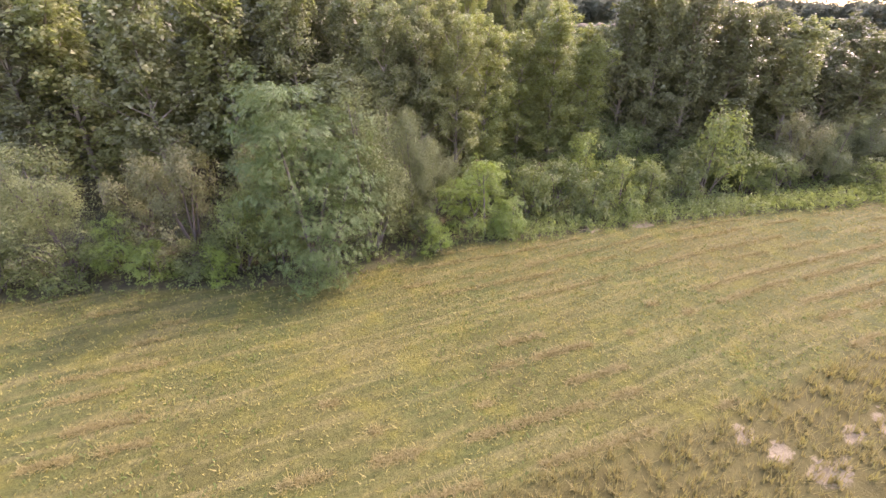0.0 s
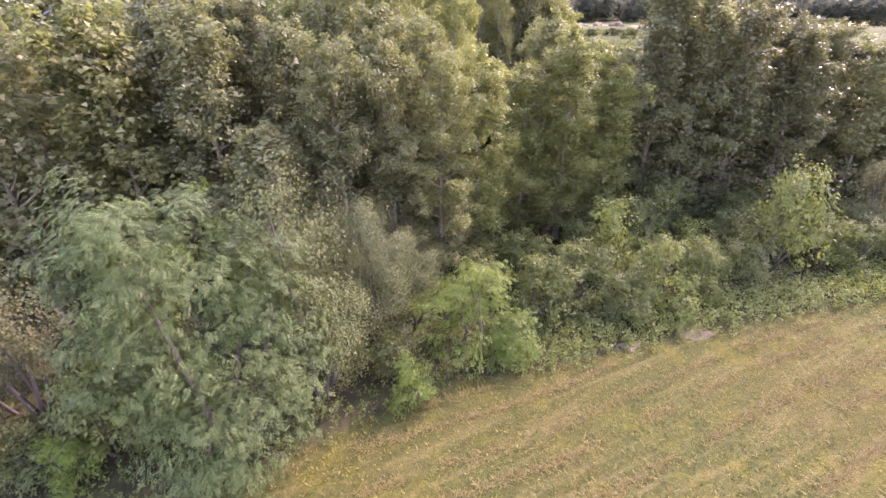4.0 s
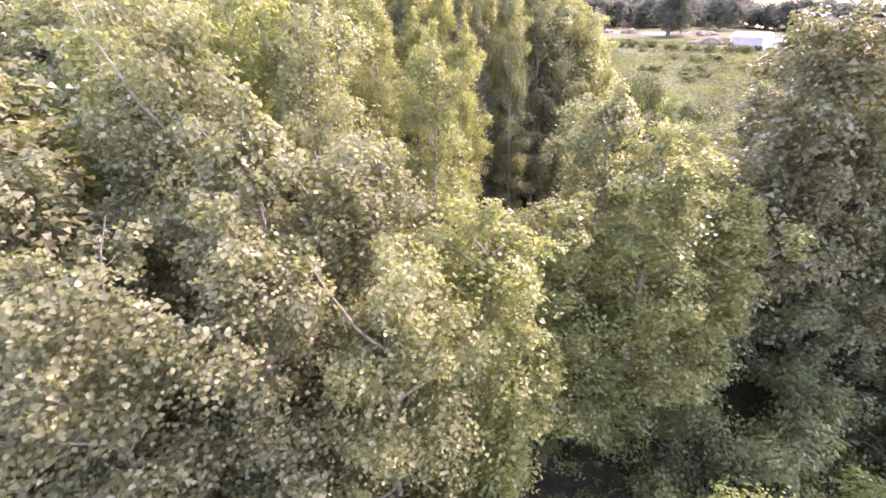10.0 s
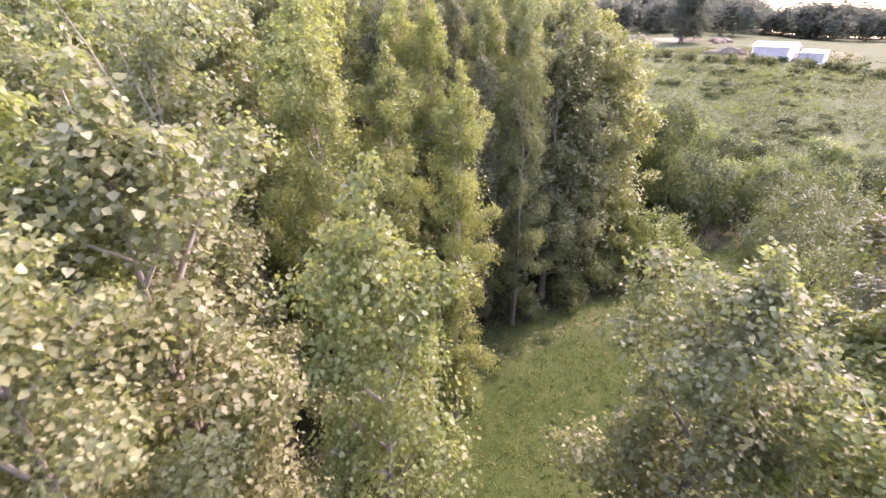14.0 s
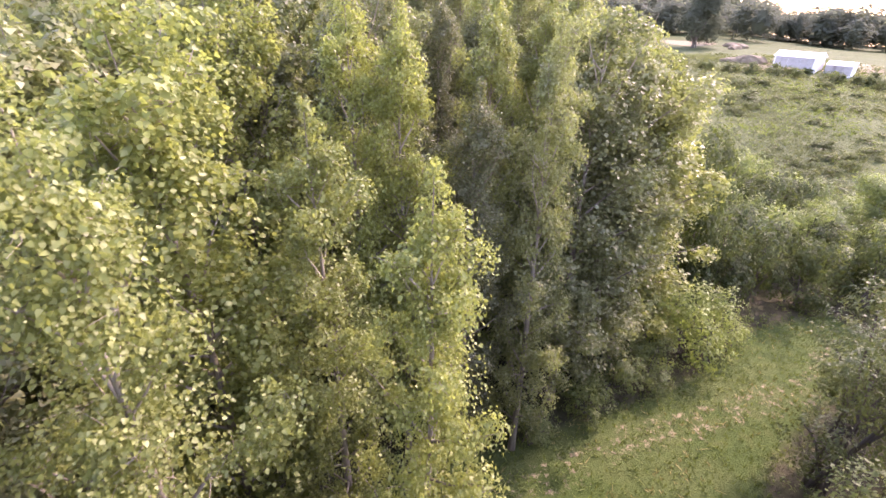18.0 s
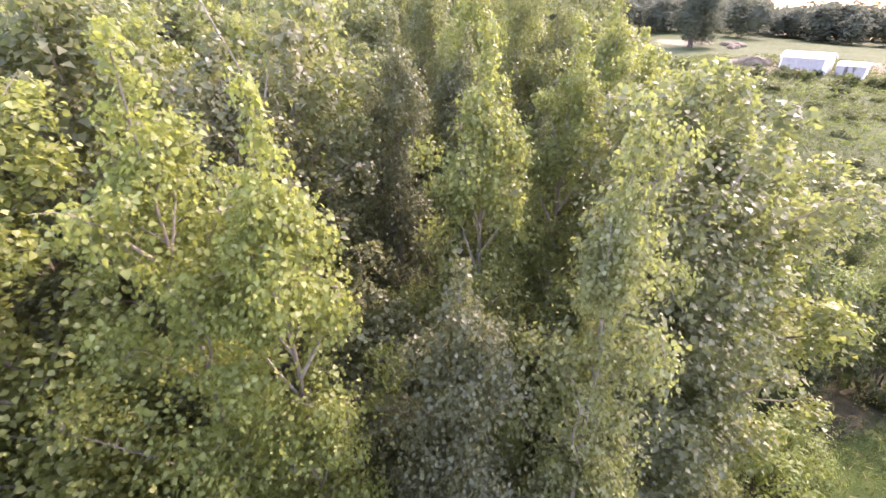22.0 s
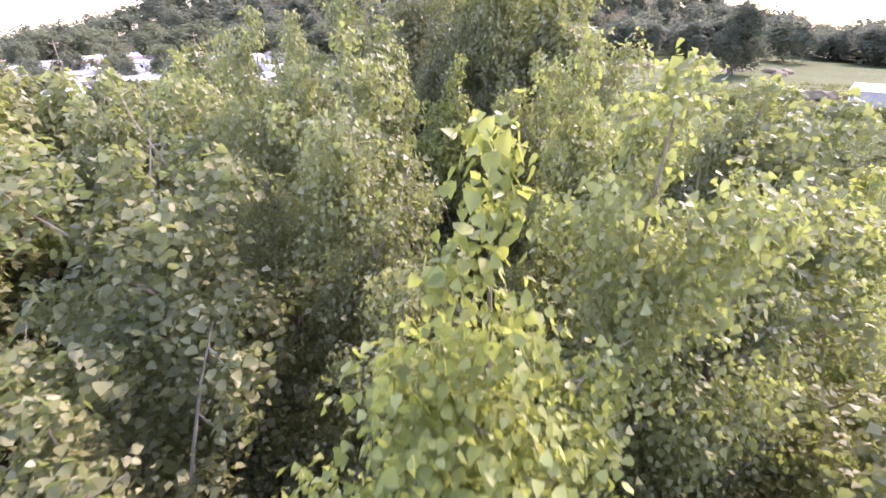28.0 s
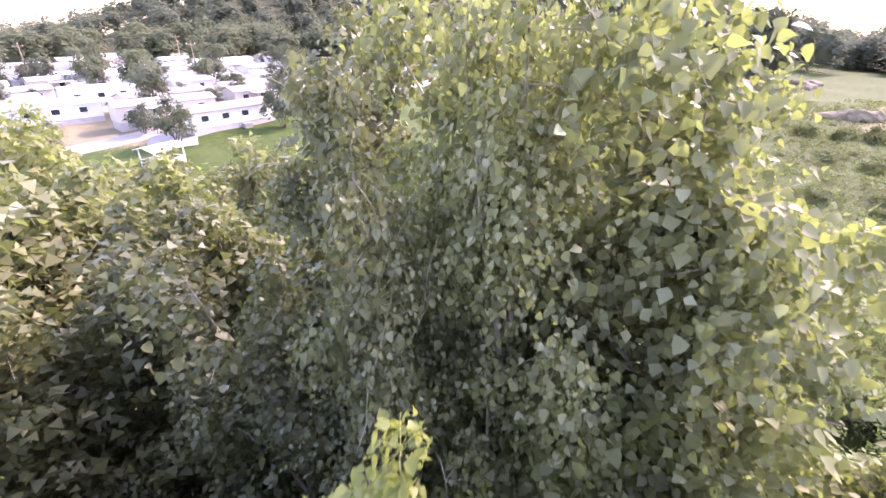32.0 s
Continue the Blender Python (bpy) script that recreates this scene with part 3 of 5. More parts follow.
def bush_base(name, seed, rx, ry, h, clumps, per, leaf, shape, mat, label, category="bush", bare=0.06, lumps=7, droop=0.5, clump=0.42, spread=(1, 1, 0.8), trunks=5, group="", bark=None, layered=False):
    """A shrub or small tree: stems from the ground, a crown of leaf clumps on lumpy lobes with gaps."""
    rng = np.random.default_rng(seed)
    root = new(name)
    lob = []
    for i in range(lumps):
        az, e = i * 2.4 + rng.normal() * 0.3, rng.uniform(0.15, 0.95)
        k = math.sqrt(max(0.05, 1 - (e - 0.15) ** 2)) * rng.uniform(0.40, 0.66)
        lob.append((math.cos(az) * k * rx, math.sin(az) * k * ry, h * (bare + (0.86 - bare) * e), rng.uniform(0.36, 0.56)))
    lob.append((0, 0, h * 0.62, 0.62))
    lob = np.array(lob)
    pick = rng.integers(0, len(lob), clumps)
    d = unit(rng.normal(size=(clumps, 3)) + np.array([0, 0, 0.25]))
    depth = 1 - 0.45 * rng.random((clumps, 1)) ** 1.8
    scale = np.array([rx, ry, h * 0.5])
    c = lob[pick, :3] + d * depth * lob[pick, 3:4] * scale * 0.85
    if layered:
        c[:, 2] = np.round(c[:, 2] / (h / 8) + rng.normal(size=clumps) * 0.16) * (h / 8) + rng.normal(size=clumps) * 0.028 * h - 0.10 * np.hypot(c[:, 0], c[:, 1])
    c[:, 2] = np.clip(c[:, 2], h * bare, h)
    rr = clump * rng.uniform(0.7, 1.35, clumps)
    v, f = clump_leaves(c, rr, per, leaf, shape, rng, droop=droop, spread=spread, facing=d + np.array([0, 0, 0.5 if layered else 0.15]))
    v[:, 2] = np.maximum(v[:, 2], 0.03)
    part_of("crown", mesh_of("crown", v, f, mat), root)
    tg = []
    for i in range(trunks):
        e = lob[i % len(lob), :3]
        b = np.array([rng.normal() * 0.10 * rx, rng.normal() * 0.10 * ry, -0.15])
        m_ = (b + e) / 2 + np.array([0, 0, 0.15 * h]) * rng.uniform(0.4, 1.0)
        s = np.linspace(0, 1, 6)[:, None]
        pts = b * (1 - s) ** 2 + 2 * m_ * s * (1 - s) + e * s * s
        r0 = 0.012 * h + 0.012
        v, f = tube(pts, np.linspace(r0, r0 * 0.3, 6), 6)
        part_of("stem" if category == "bush" else "limb", smooth(mesh_of("stem", v, f, bark or BARK_DARK)), root)
    for i in range(min(clumps, 60)):
        e = c[rng.integers(0, clumps)]
        a = lob[np.argmin(np.sum((lob[:, :3] - e) ** 2, 1)), :3] * np.array([0.6, 0.6, 0.8])
        tg.append(tube(np.stack([a, (a + e) / 2 + rng.normal(size=3) * 0.08, e]), (0.012, 0.008, 0.004), 3))
    v, f = joined(tg)
    tagged(part_of("brushwood", mesh_of("brushwood", v, f, bark or BARK_DARK), root), kind="stuff")
    return tagged(root, label, category, group)


def place(base, used, x, y, turn, sx=1.0, sz=1.0, z=None, label=""):
    """Stands a thing at a place; the first use moves the thing itself, later uses copy it."""
    m = Matrix.Translation((x, y, gz(x, y) if z is None else z)) @ Matrix.Rotation(turn, 4, "Z") @ Matrix.Diagonal((sx, sx, sz, 1))
    if base.name not in used:
        used.add(base.name)
        base.matrix_basis = m
        ob = base
    else:
        ob = copy_thing(base, Matrix.Identity(4))
        ob.matrix_basis = m
    if label:
        tagged(ob, label)
    return ob


USED = set()
HN, HM, HF = 22.0, 19.0, 19.0
near_poplars = [poplar_base("poplar", 11 + i, HN, 2.5, 0.100, 330, 8.5, (POPLAR, POPLAR_FRESH, POPLAR, POPLAR_SHADED)[i], label=("tall poplar with pale grey-green fluttering leaves", "tall poplar with fresh yellow-green leaves", "tall poplar with silvery fluttering leaves", "tall poplar with grey-green leaves darkened as in shade")[i]) for i in range(4)]
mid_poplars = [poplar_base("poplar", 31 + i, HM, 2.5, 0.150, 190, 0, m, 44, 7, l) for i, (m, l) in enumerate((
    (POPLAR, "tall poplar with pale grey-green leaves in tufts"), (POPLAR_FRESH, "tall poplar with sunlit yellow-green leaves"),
    (POPLAR, "tall slender poplar with silvery olive leaves"), (POPLAR_SHADED, "tall poplar in olive leaf darkened as in shade"), (POPLAR_FRESH, "poplar with bright green tufted crown")))]
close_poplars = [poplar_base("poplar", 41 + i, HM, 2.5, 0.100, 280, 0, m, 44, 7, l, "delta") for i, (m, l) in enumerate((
    (POPLAR, "tall poplar with pale grey-green leaves in tufts"), (POPLAR_FRESH, "tall poplar with sunlit yellow-green leaves"), (POPLAR, "tall slender poplar with silvery olive leaves"), (POPLAR_SHADED, "tall poplar in olive leaf darkened as in shade")))]
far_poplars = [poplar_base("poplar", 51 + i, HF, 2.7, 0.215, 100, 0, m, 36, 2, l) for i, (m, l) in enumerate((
    (POPLAR, "poplar with grey-green crown deep in the grove"), (POPLAR_FRESH, "poplar with olive-green crown deep in the grove"), (POPLAR, "poplar with pale crown deep in the grove"), (POPLAR_SHADED, "olive poplar in the far row, leaves darkened as in shade")))]

rng = np.random.default_rng(5)


def path_gap(x, y):
    """Sideways distance from the flown line, and its height there."""
    line = np.array([r[1:4] for r in PATH])
    return abs(x - np.interp(y, line[:, 1], line[:, 0])), np.interp(y, line[:, 1], line[:, 2])


def poplar_height(x, y):
    h = 16.6 + (min(y, 64) - 34) * 0.148 + max(0, y - 64) * 0.08
    if x < -20:
        h -= 0.07 * (-20 - x)
    if y > 88:
        h = min(h, 24.8 - 0.20 * (y - 88))
    return h


taken = []


def stand(x, y, h, lod, pick, turn):
    line = np.array([r[1:4] for r in PATH])
    away = np.min(np.linalg.norm(line - np.array([x, y, h - 1.0]), axis=1))
    lod = 0 if away < 6.0 else 3 if away < 10.5 else 1 if away < 15 else max(lod, 1)
    base, h0 = ((near_poplars, HN), (mid_poplars, HM), (far_poplars, HF), (close_poplars, HM))[lod]
    b = base[pick if pick < len(base) else pick % 3]
    taken.append((x, y))
    wide = (0.85 + 0.35 * h / 22) * rng.uniform(0.9, 1.12) * (1.15 if x < -14 else 1.0) * (0.68 if lod == 0 else 1.0)
    z = gz(x, y)
    return place(b, USED, x, y, turn, wide, (h - z) / h0, z)


# poplars that stand apart or close to the flown line: x, y, height of the top, kind, variant
SINGLE = (
    (9.9, 43.5, 15.1, 1, 1), (8.9, 47.2, 16.1, 1, 2), (3.4, 39.6, 14.2, 1, 4), (-4.4, 35.6, 15.0, 1, 0), (-7.6, 33.6, 11.4, 1, 0),
    (-2.4, 39.3, 17.0, 1, 2), (-1.4, 43.4, 18.6, 0, 0), (2.1, 45.5, 18.2, 0, 1), (-2.2, 47.0, 19.4, 0, 2), (-5.2, 41.5, 19.0, 1, 0), (-4.6, 46.2, 20.0, 1, 4), (-3.8, 51.5, 20.2, 0, 0),
    (-0.4, 40.6, 15.6, 1, 0), (6.8, 42.9, 13.0, 1, 1), (-1.7, 36.9, 15.2, 1, 2), (1.0, 37.0, 14.0, 1, 0), (3.9, 58.2, 18.3, 0, 1), (13.4, 44.6, 12.6, 1, 4), (14.2, 49.0, 13.5, 1, 1),
    (-0.8, 55.2, 20.2, 0, 1), (0.9, 61.1, 18.8, 0, 1), (2.8, 66.2, 21.2, 0, 1), (5.4, 66.2, 18.6, 1, 3), (8.2, 66.4, 20.9, 1, 0), (11.0, 70.0, 20.8, 1, 0), (13.4, 71.8, 20.0, 1, 2), (15.6, 73.6, 18.8, 1, 1), (17.2, 76.4, 17.6, 1, 4), (14.6, 76.4, 20.2, 1, 1), (-2.2, 60.0, 20.8, 0, 1),
    (3.4, 69.8, 16.0, 0, 3), (8.9, 72.4, 21.8, 0, 1), (6.3, 69.8, 21.7, 0, 1), (10.4, 74.8, 22.8, 0, 1), (4.0, 74.6, 21.8, 0, 3), (6.4, 77.0, 21.4, 1, 3), (0.6, 71.0, 21.4, 1, 3), (0.8, 66.6, 21.8, 0, 1),
    (6.9, 78.7, 23.6, 0, 1), (6.0, 82.2, 21.3, 0, 2), (9.2, 81.7, 23.8, 0, 2), (11.1, 81.9, 22.3, 0, 2), (1.5, 83.6, 22.5, 0, 0), (2.4, 80.4, 20.6, 0, 0), (9.2, 86.0, 23.9, 0, 0), (5.8, 84.3, 24.0, 0, 2), (5.0, 87.0, 25.6, 0, 0), (2.4, 86.6, 24.4, 0, 2), (2.8, 90.2, 24.4, 0, 0),
    (9.5, 88.7, 23.4, 0, 2), (7.0, 89.9, 23.3, 0, 1), (12.2, 76.6, 20.8, 1, 1), (13.2, 80.4, 21.2, 1, 2), (12.4, 84.2, 21.6, 1, 0), (13.6, 78.0, 20.5, 1, 4), (15.2, 83.0, 18.2, 1, 2), (11.6, 85.4, 22.6, 0, 2), (12.9, 86.2, 23.1, 1, 0), (10.9, 92.2, 22.7, 0, 2), (14.8, 88.8, 22.6, 1, 2), (16.8, 87.0, 21.0, 1, 4), (13.4, 91.2, 21.4, 1, 2), (17.0, 90.6, 19.0, 1, 1), (8.6, 93.0, 26.6, 0, 0), (6.6, 92.6, 25.2, 0, 3), (4.6, 94.0, 22.4, 1, 3), (10.4, 93.2, 25.4, 0, 2), (7.5, 93.9, 26.3, 0, 2), (9.7, 94.3, 26.0, 0, 0), (8.0, 95.8, 26.0, 1, 0), (6.0, 97.6, 26.0, 1, 3), (10.4, 97.8, 25.6, 1, 0),
)
for x, y, h, lod, pick in SINGLE:
    stand(x, y, h, lod, pick, rng.uniform(0, 6.28))

for iy in range(17):
    for ix in range(-17, 4):
        x = ix * 4.1 + (iy % 2) * 2.0 + rng.normal() * 0.8
        y = 35.5 + iy * 3.9 + rng.normal() * 0.8
        pick, turn, extra = int(rng.integers(0, 60)), rng.uniform(0, 6.28), rng.normal() * 0.7
        if x < -41 or (y > 84 and x < -17) or (y > 66 and x < -33):
            continue
        if in_clearing(x, y, 1.6) > 0 or y < field_edge(x) + 8.5 or x > 11.5 - 0.2 * max(0, 60 - y) and y < 75 or x > 12:
            continue
        if y < 66 and x > 4.5 or x > 0.5 and 41 < y < 57:
            continue
        if x < -16 and (ix + iy) % 3 == 0:
            continue
        if min(math.hypot(x - a, y - b) for a, b in taken) < 2.9:
            continue
        gap, over = path_gap(x, y)
        h = poplar_height(x, y) + extra
        if gap < 4.5:
            h = min(h, over - 3.6)
        lod = 2
        if lod == 2 and x < -42 and y > 58:
            continue
        if x < -8 and y < 46:
            pick = (0, 2, 0, 3)[pick % 4]
        # half of the rear canopy takes the leaf coloured for shade
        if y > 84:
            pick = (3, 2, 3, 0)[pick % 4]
        stand(x, y, h, lod, pick, turn)
# lower poplars behind, towards the houses
for iy in range(8):
    for ix in range(-13, 3):
        x = ix * 4.6 + (iy % 2) * 2.2 + rng.normal() * 0.9
        y = 99.5 + iy * 4.4 + rng.normal() * 0.9
        pick, turn, extra = int(rng.integers(0, 60)), rng.uniform(0, 6.28), rng.normal() * 1.0
        if x < -19 or x > 6 - (y - 99) * 0.35 or y > 132 + 0.25 * x:
            continue
        stand(x, y, min(25.0 - 0.22 * (y - 88), 20.6 - 0.40 * (y - 108)) + extra, 2, (3, 2, 3, 0)[pick % 4], turn)
# the row beyond the gap, facing the field, mostly in the shade-darkened leaf
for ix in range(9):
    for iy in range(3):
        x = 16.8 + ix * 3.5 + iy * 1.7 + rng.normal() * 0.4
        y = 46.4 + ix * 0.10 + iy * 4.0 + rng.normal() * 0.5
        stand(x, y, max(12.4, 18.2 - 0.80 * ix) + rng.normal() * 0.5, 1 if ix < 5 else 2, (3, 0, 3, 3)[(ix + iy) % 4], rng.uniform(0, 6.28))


# ---------------------------------------------------------------- shrubs along the field
big_locust = bush_base("locust_tree", 71, 4.4, 4.0, 10.8, 620, 19, 0.23, "frond", LOCUST, "large feathery green locust tree at the field edge", "tree", 0.05, 13, 0.55, 0.52, (1.2, 1.2, 0.55), 6, "locust trees", None, True)
place(big_locust, USED, -7.6, 24.8, 0.3, 1.08, 1.09)
young_locust = bush_base("locust_tree", 72, 2.6, 2.3, 4.6, 165, 15, 0.22, "frond", LOCUST_BRIGHT, "young bright green locust with feathered leaves", "tree", 0.05, 9, 0.5, 0.40, (1.25, 1.25, 0.5), 4, "locust trees", None, True)
place(young_locust, USED, 2.4, 30.2, 0.0, 1.28, 1.25)
place(young_locust, USED, 4.6, 29.6, 2.0, 0.62, 0.62)
place(young_locust, USED, -0.4, 26.9, 4.0, 0.50, 0.55, label="low bright green locust shoot in the grass")
place(young_locust, USED, -16.6, 22.9, 1.0, 0.60, 0.62)
place(young_locust, USED, -19.4, 24.2, 2.6, 0.75, 0.8)
place(young_locust, USED, -13.0, 23.4, 5.2, 0.55, 0.5)

olive = [bush_base("willow", 81 + i, 2.5, 2.4, 7.0, 260, 100, 0.074, "oval", OLIVE, "olive-grey willow with fine drooping leaves", "tree", 0.06, 13, 0.8, 0.52, (1, 1, 0.9), 5, "willows") for i in range(2)]
grey = bush_base("dry_shrub", 84, 2.4, 2.3, 6.0, 180, 56, 0.11, "oval", GREYISH, "greyish brown dry-leaved shrub", "bush", 0.06, 9, 0.8, 0.46, (1, 1, 1.0), 6, "field edge shrubs")
green = [bush_base("shrub", 86 + i, 2.4, 2.2, 4.4, 160, 26, 0.155, "oval", (SHRUB, SHRUB_LIGHT, SHRUB)[i], ("dense green shrub with arching twigs", "green shrub with oval leaves, sunlight put into their colour", "dense dark green shrub")[i], "bush", 0.04, 9, 0.3, 0.42, (1, 1, 0.9), 6, "field edge shrubs") for i in range(3)]
vine = [bush_base("vine_thicket", 91 + i, 2.6, 2.4, 4.6, 120, 26, 0.17, "kite", SHADE_LEAF, "thicket overgrown with vines, shade put into the leaf colour", "bush", 0.02, 8, 0.9, 0.46, (1, 1, 1.2), 5, "thickets") for i in range(2)]

for kind, x, y, sx, sz in (
        (olive[0], -4.6, 27.6, 1.25, 1.62), (olive[1], -2.2, 30.2, 0.95, 1.30), (olive[0], -3.0, 33.2, 0.9, 1.05), (olive[1], -0.6, 32.6, 0.85, 0.92),
        (olive[1], -22.5, 23.6, 1.35, 1.20), (olive[0], -26.5, 24.6, 1.3, 1.2), (olive[0], -31.5, 24.5, 1.3, 1.1), (grey, -15.2, 25.2, 1.15, 1.36), (grey, -18.6, 26.4, 1.05, 1.15), (grey, -12.2, 28.0, 0.9, 1.2),
        (grey, 31.6, 40.5, 1.1, 1.15), (olive[0], 35.4, 41.2, 1.05, 0.98), (olive[1], 40.5, 43.0, 1.1, 0.85), (grey, 47.0, 44.0, 1.2, 0.9)):
    place(kind, USED, x, y, rng.uniform(0, 6.28), sx, sz)
for kind, x, y, sx, sz in (
        (green[0], 6.6, 33.0, 0.95, 1.02), (green[0], 9.0, 34.4, 1.0, 1.06), (green[1], 13.6, 33.4, 0.95, 1.10), (green[2], 11.3, 33.0, 0.85, 0.8), (green[0], 16.4, 35.2, 0.9, 0.9), (green[1], 12.2, 36.8, 0.95, 1.4),
        (green[2], 22.8, 37.9, 1.3, 1.85), (green[0], 26.5, 38.2, 1.0, 0.95), (green[2], 20.0, 36.4, 0.9, 0.78), (green[0], 29.0, 38.6, 1.0, 0.9), (green[2], 38.0, 39.6, 0.9, 0.7), (green[1], 44.5, 41.0, 1.0, 0.7),
        (green[2], -10.2, 25.6, 1.05, 1.55), (green[2], -12.0, 24.4, 0.95, 1.25), (green[0], -1.4, 28.6, 0.7, 0.62), (green[2], -14.2, 24.0, 0.8, 0.6), (green[2], -20.8, 22.6, 0.8, 0.6), (green[0], -24.8, 22.0, 0.9, 0.7),
        (green[2], -28.5, 21.8, 1.1, 0.9), (green[2], -34.0, 22.5, 1.2, 1.1), (green[2], -38.5, 21.0, 1.2, 1.2), (green[0], 6.0, 36.6, 0.9, 1.0), (green[2], 2.8, 34.6, 0.9, 0.9), (green[2], -6.2, 31.2, 0.9, 0.8),
        (green[2], 14.8, 39.6, 1.1, 1.25), (green[0], 17.6, 42.6, 1.1, 1.3), (green[2], 12.4, 41.2, 1.0, 1.1), (green[0], 16.6, 47.6, 1.1, 1.3), (green[2], 18.2, 53.0, 1.2, 1.5), (green[2], 7.4, 44.6, 0.8, 0.9),
        (green[0], 20.4, 39.4, 0.9, 0.9), (green[2], 22.6, 41.0, 1.0, 1.0), (green[1], 18.4, 38.6, 0.9, 0.8), (green[2], 25.6, 41.2, 1.0, 0.9), (green[0], 10.2, 38.4, 0.9, 0.9), (green[2], 4.4, 41.4, 0.9, 0.9), (green[0], 28.8, 41.4, 1.0, 1.0), (green[2], 13.6, 37.4, 0.8, 0.7)):
    place(kind, USED, x, y, rng.uniform(0, 6.28), sx, sz)
# broad thicket trees beyond the clearing's near side
broad = [bush_base("thicket_tree", 95 + i, 3.2, 3.0, 11.0, 210, 28, 0.17, "oval", (SHRUB, THICKET)[i], ("broad deep green thicket tree", "broad dull green thicket tree")[i], "tree", 0.05, 12, 0.5, 0.55, (1, 1, 0.9), 5, "thicket trees") for i in range(2)]
for x, y, sx, sz in ((19.8, 58.6, 0.9, 1.0), (23.0, 64.2, 0.92, 1.05), (26.0, 67.2, 0.95, 1.10), (26.2, 62.4, 0.95, 1.0), (29.2, 68.8, 0.9, 1.05), (22.6, 56.2, 1.0, 1.15), (32.4, 70.2, 0.9, 0.9), (27.0, 60.0, 1.0, 1.08), (32.5, 63.0, 1.0, 0.9), (35.6, 71.0, 0.9, 0.75), (17.2, 54.2, 0.85, 0.95),
                     (30.0, 57.0, 1.0, 1.05), (36.0, 60.0, 1.0, 0.95), (41.0, 66.0, 1.0, 0.8), (25.0, 52.5, 1.0, 1.2), (44.0, 61.0, 1.0, 0.85), (39.0, 54.0, 1.0, 1.0), (48.0, 57.0, 1.0, 0.9), (52.0, 66.0, 1.0, 0.7)):
    place(broad[int(rng.integers(0, 2))], USED, x, y, rng.uniform(0, 6.28), sx, sz)
# brush under the far row, two in three with shade in the leaf colour
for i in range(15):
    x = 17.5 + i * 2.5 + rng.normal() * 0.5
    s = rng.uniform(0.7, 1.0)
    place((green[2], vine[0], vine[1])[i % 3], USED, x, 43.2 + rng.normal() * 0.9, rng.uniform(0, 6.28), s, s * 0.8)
# round the clearing
for kind, x, y, sx, sz in (
        (green[1], 20.8, 73.8, 1.35, 1.42), (green[1], 23.6, 75.0, 1.0, 1.15), (green[1], 19.0, 75.6, 1.1, 1.5), (green[2], 17.4, 71.8, 0.9, 0.75), (green[0], 9.2, 66.9, 0.7, 0.6), (green[0], 12.6, 69.0, 0.8, 0.65), (green[1], 5.0, 65.4, 0.5, 0.35), (green[0], 2.6, 57.4, 0.8, 0.9), (green[2], 0.6, 55.6, 0.9, 1.1), (green[1], 4.3, 59.4, 0.6, 0.6), (green[2], 1.8, 60.2, 0.8, 1.0), (green[2], 15.0, 70.8, 0.8, 0.8),
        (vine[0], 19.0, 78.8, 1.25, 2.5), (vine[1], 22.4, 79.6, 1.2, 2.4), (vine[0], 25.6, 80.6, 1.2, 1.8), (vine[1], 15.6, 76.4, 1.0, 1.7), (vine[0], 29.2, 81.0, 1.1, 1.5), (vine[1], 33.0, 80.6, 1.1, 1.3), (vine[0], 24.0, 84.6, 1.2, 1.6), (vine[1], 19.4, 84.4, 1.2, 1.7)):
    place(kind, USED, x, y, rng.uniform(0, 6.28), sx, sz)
rough_bush = [bush_base('shrub', 151 + i, 2.4, 2.2, 4.0, 120, 24, 0.20, 'oval', (SHRUB, SHRUB_LIGHT, SHADE_LEAF)[i], 'bush in the rough ground beside the grove', 'bush', 0.03, 9, 0.5, 0.45, (1, 1, 0.9), 2, 'rough ground bushes') for i in range(3)]
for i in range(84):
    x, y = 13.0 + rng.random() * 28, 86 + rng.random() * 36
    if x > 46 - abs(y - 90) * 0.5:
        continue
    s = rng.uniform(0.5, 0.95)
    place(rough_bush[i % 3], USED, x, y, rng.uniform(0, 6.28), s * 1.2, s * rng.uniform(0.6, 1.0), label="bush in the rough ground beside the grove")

# tall vine-hung bushes behind the clearing, mostly in the shade-darkened vine leaf
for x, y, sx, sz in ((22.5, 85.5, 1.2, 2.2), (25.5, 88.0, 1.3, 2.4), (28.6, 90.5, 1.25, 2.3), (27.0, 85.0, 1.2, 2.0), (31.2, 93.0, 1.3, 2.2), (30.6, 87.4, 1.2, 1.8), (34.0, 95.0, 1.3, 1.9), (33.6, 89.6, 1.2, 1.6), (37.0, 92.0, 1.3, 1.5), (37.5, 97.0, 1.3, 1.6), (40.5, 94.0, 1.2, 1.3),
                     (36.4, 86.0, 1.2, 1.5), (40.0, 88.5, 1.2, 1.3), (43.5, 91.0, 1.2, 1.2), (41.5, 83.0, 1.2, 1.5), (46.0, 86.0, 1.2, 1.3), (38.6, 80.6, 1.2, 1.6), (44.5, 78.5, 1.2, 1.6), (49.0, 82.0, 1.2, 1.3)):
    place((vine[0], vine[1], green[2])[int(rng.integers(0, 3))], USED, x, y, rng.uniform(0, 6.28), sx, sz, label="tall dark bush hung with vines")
for i in range(46):
    x, y = 22 + rng.random() * 34, 78 + rng.random() * 22
    if in_clearing(x, y, 2.5) > 0:
        continue
    s = rng.uniform(0.8, 1.5)
    place(rough_bush[(2, 0, 2, 1)[i % 4]], USED, x, y, rng.uniform(0, 6.28), s, s * rng.uniform(0.8, 1.25), label="tall overgrown bush beyond the clearing")

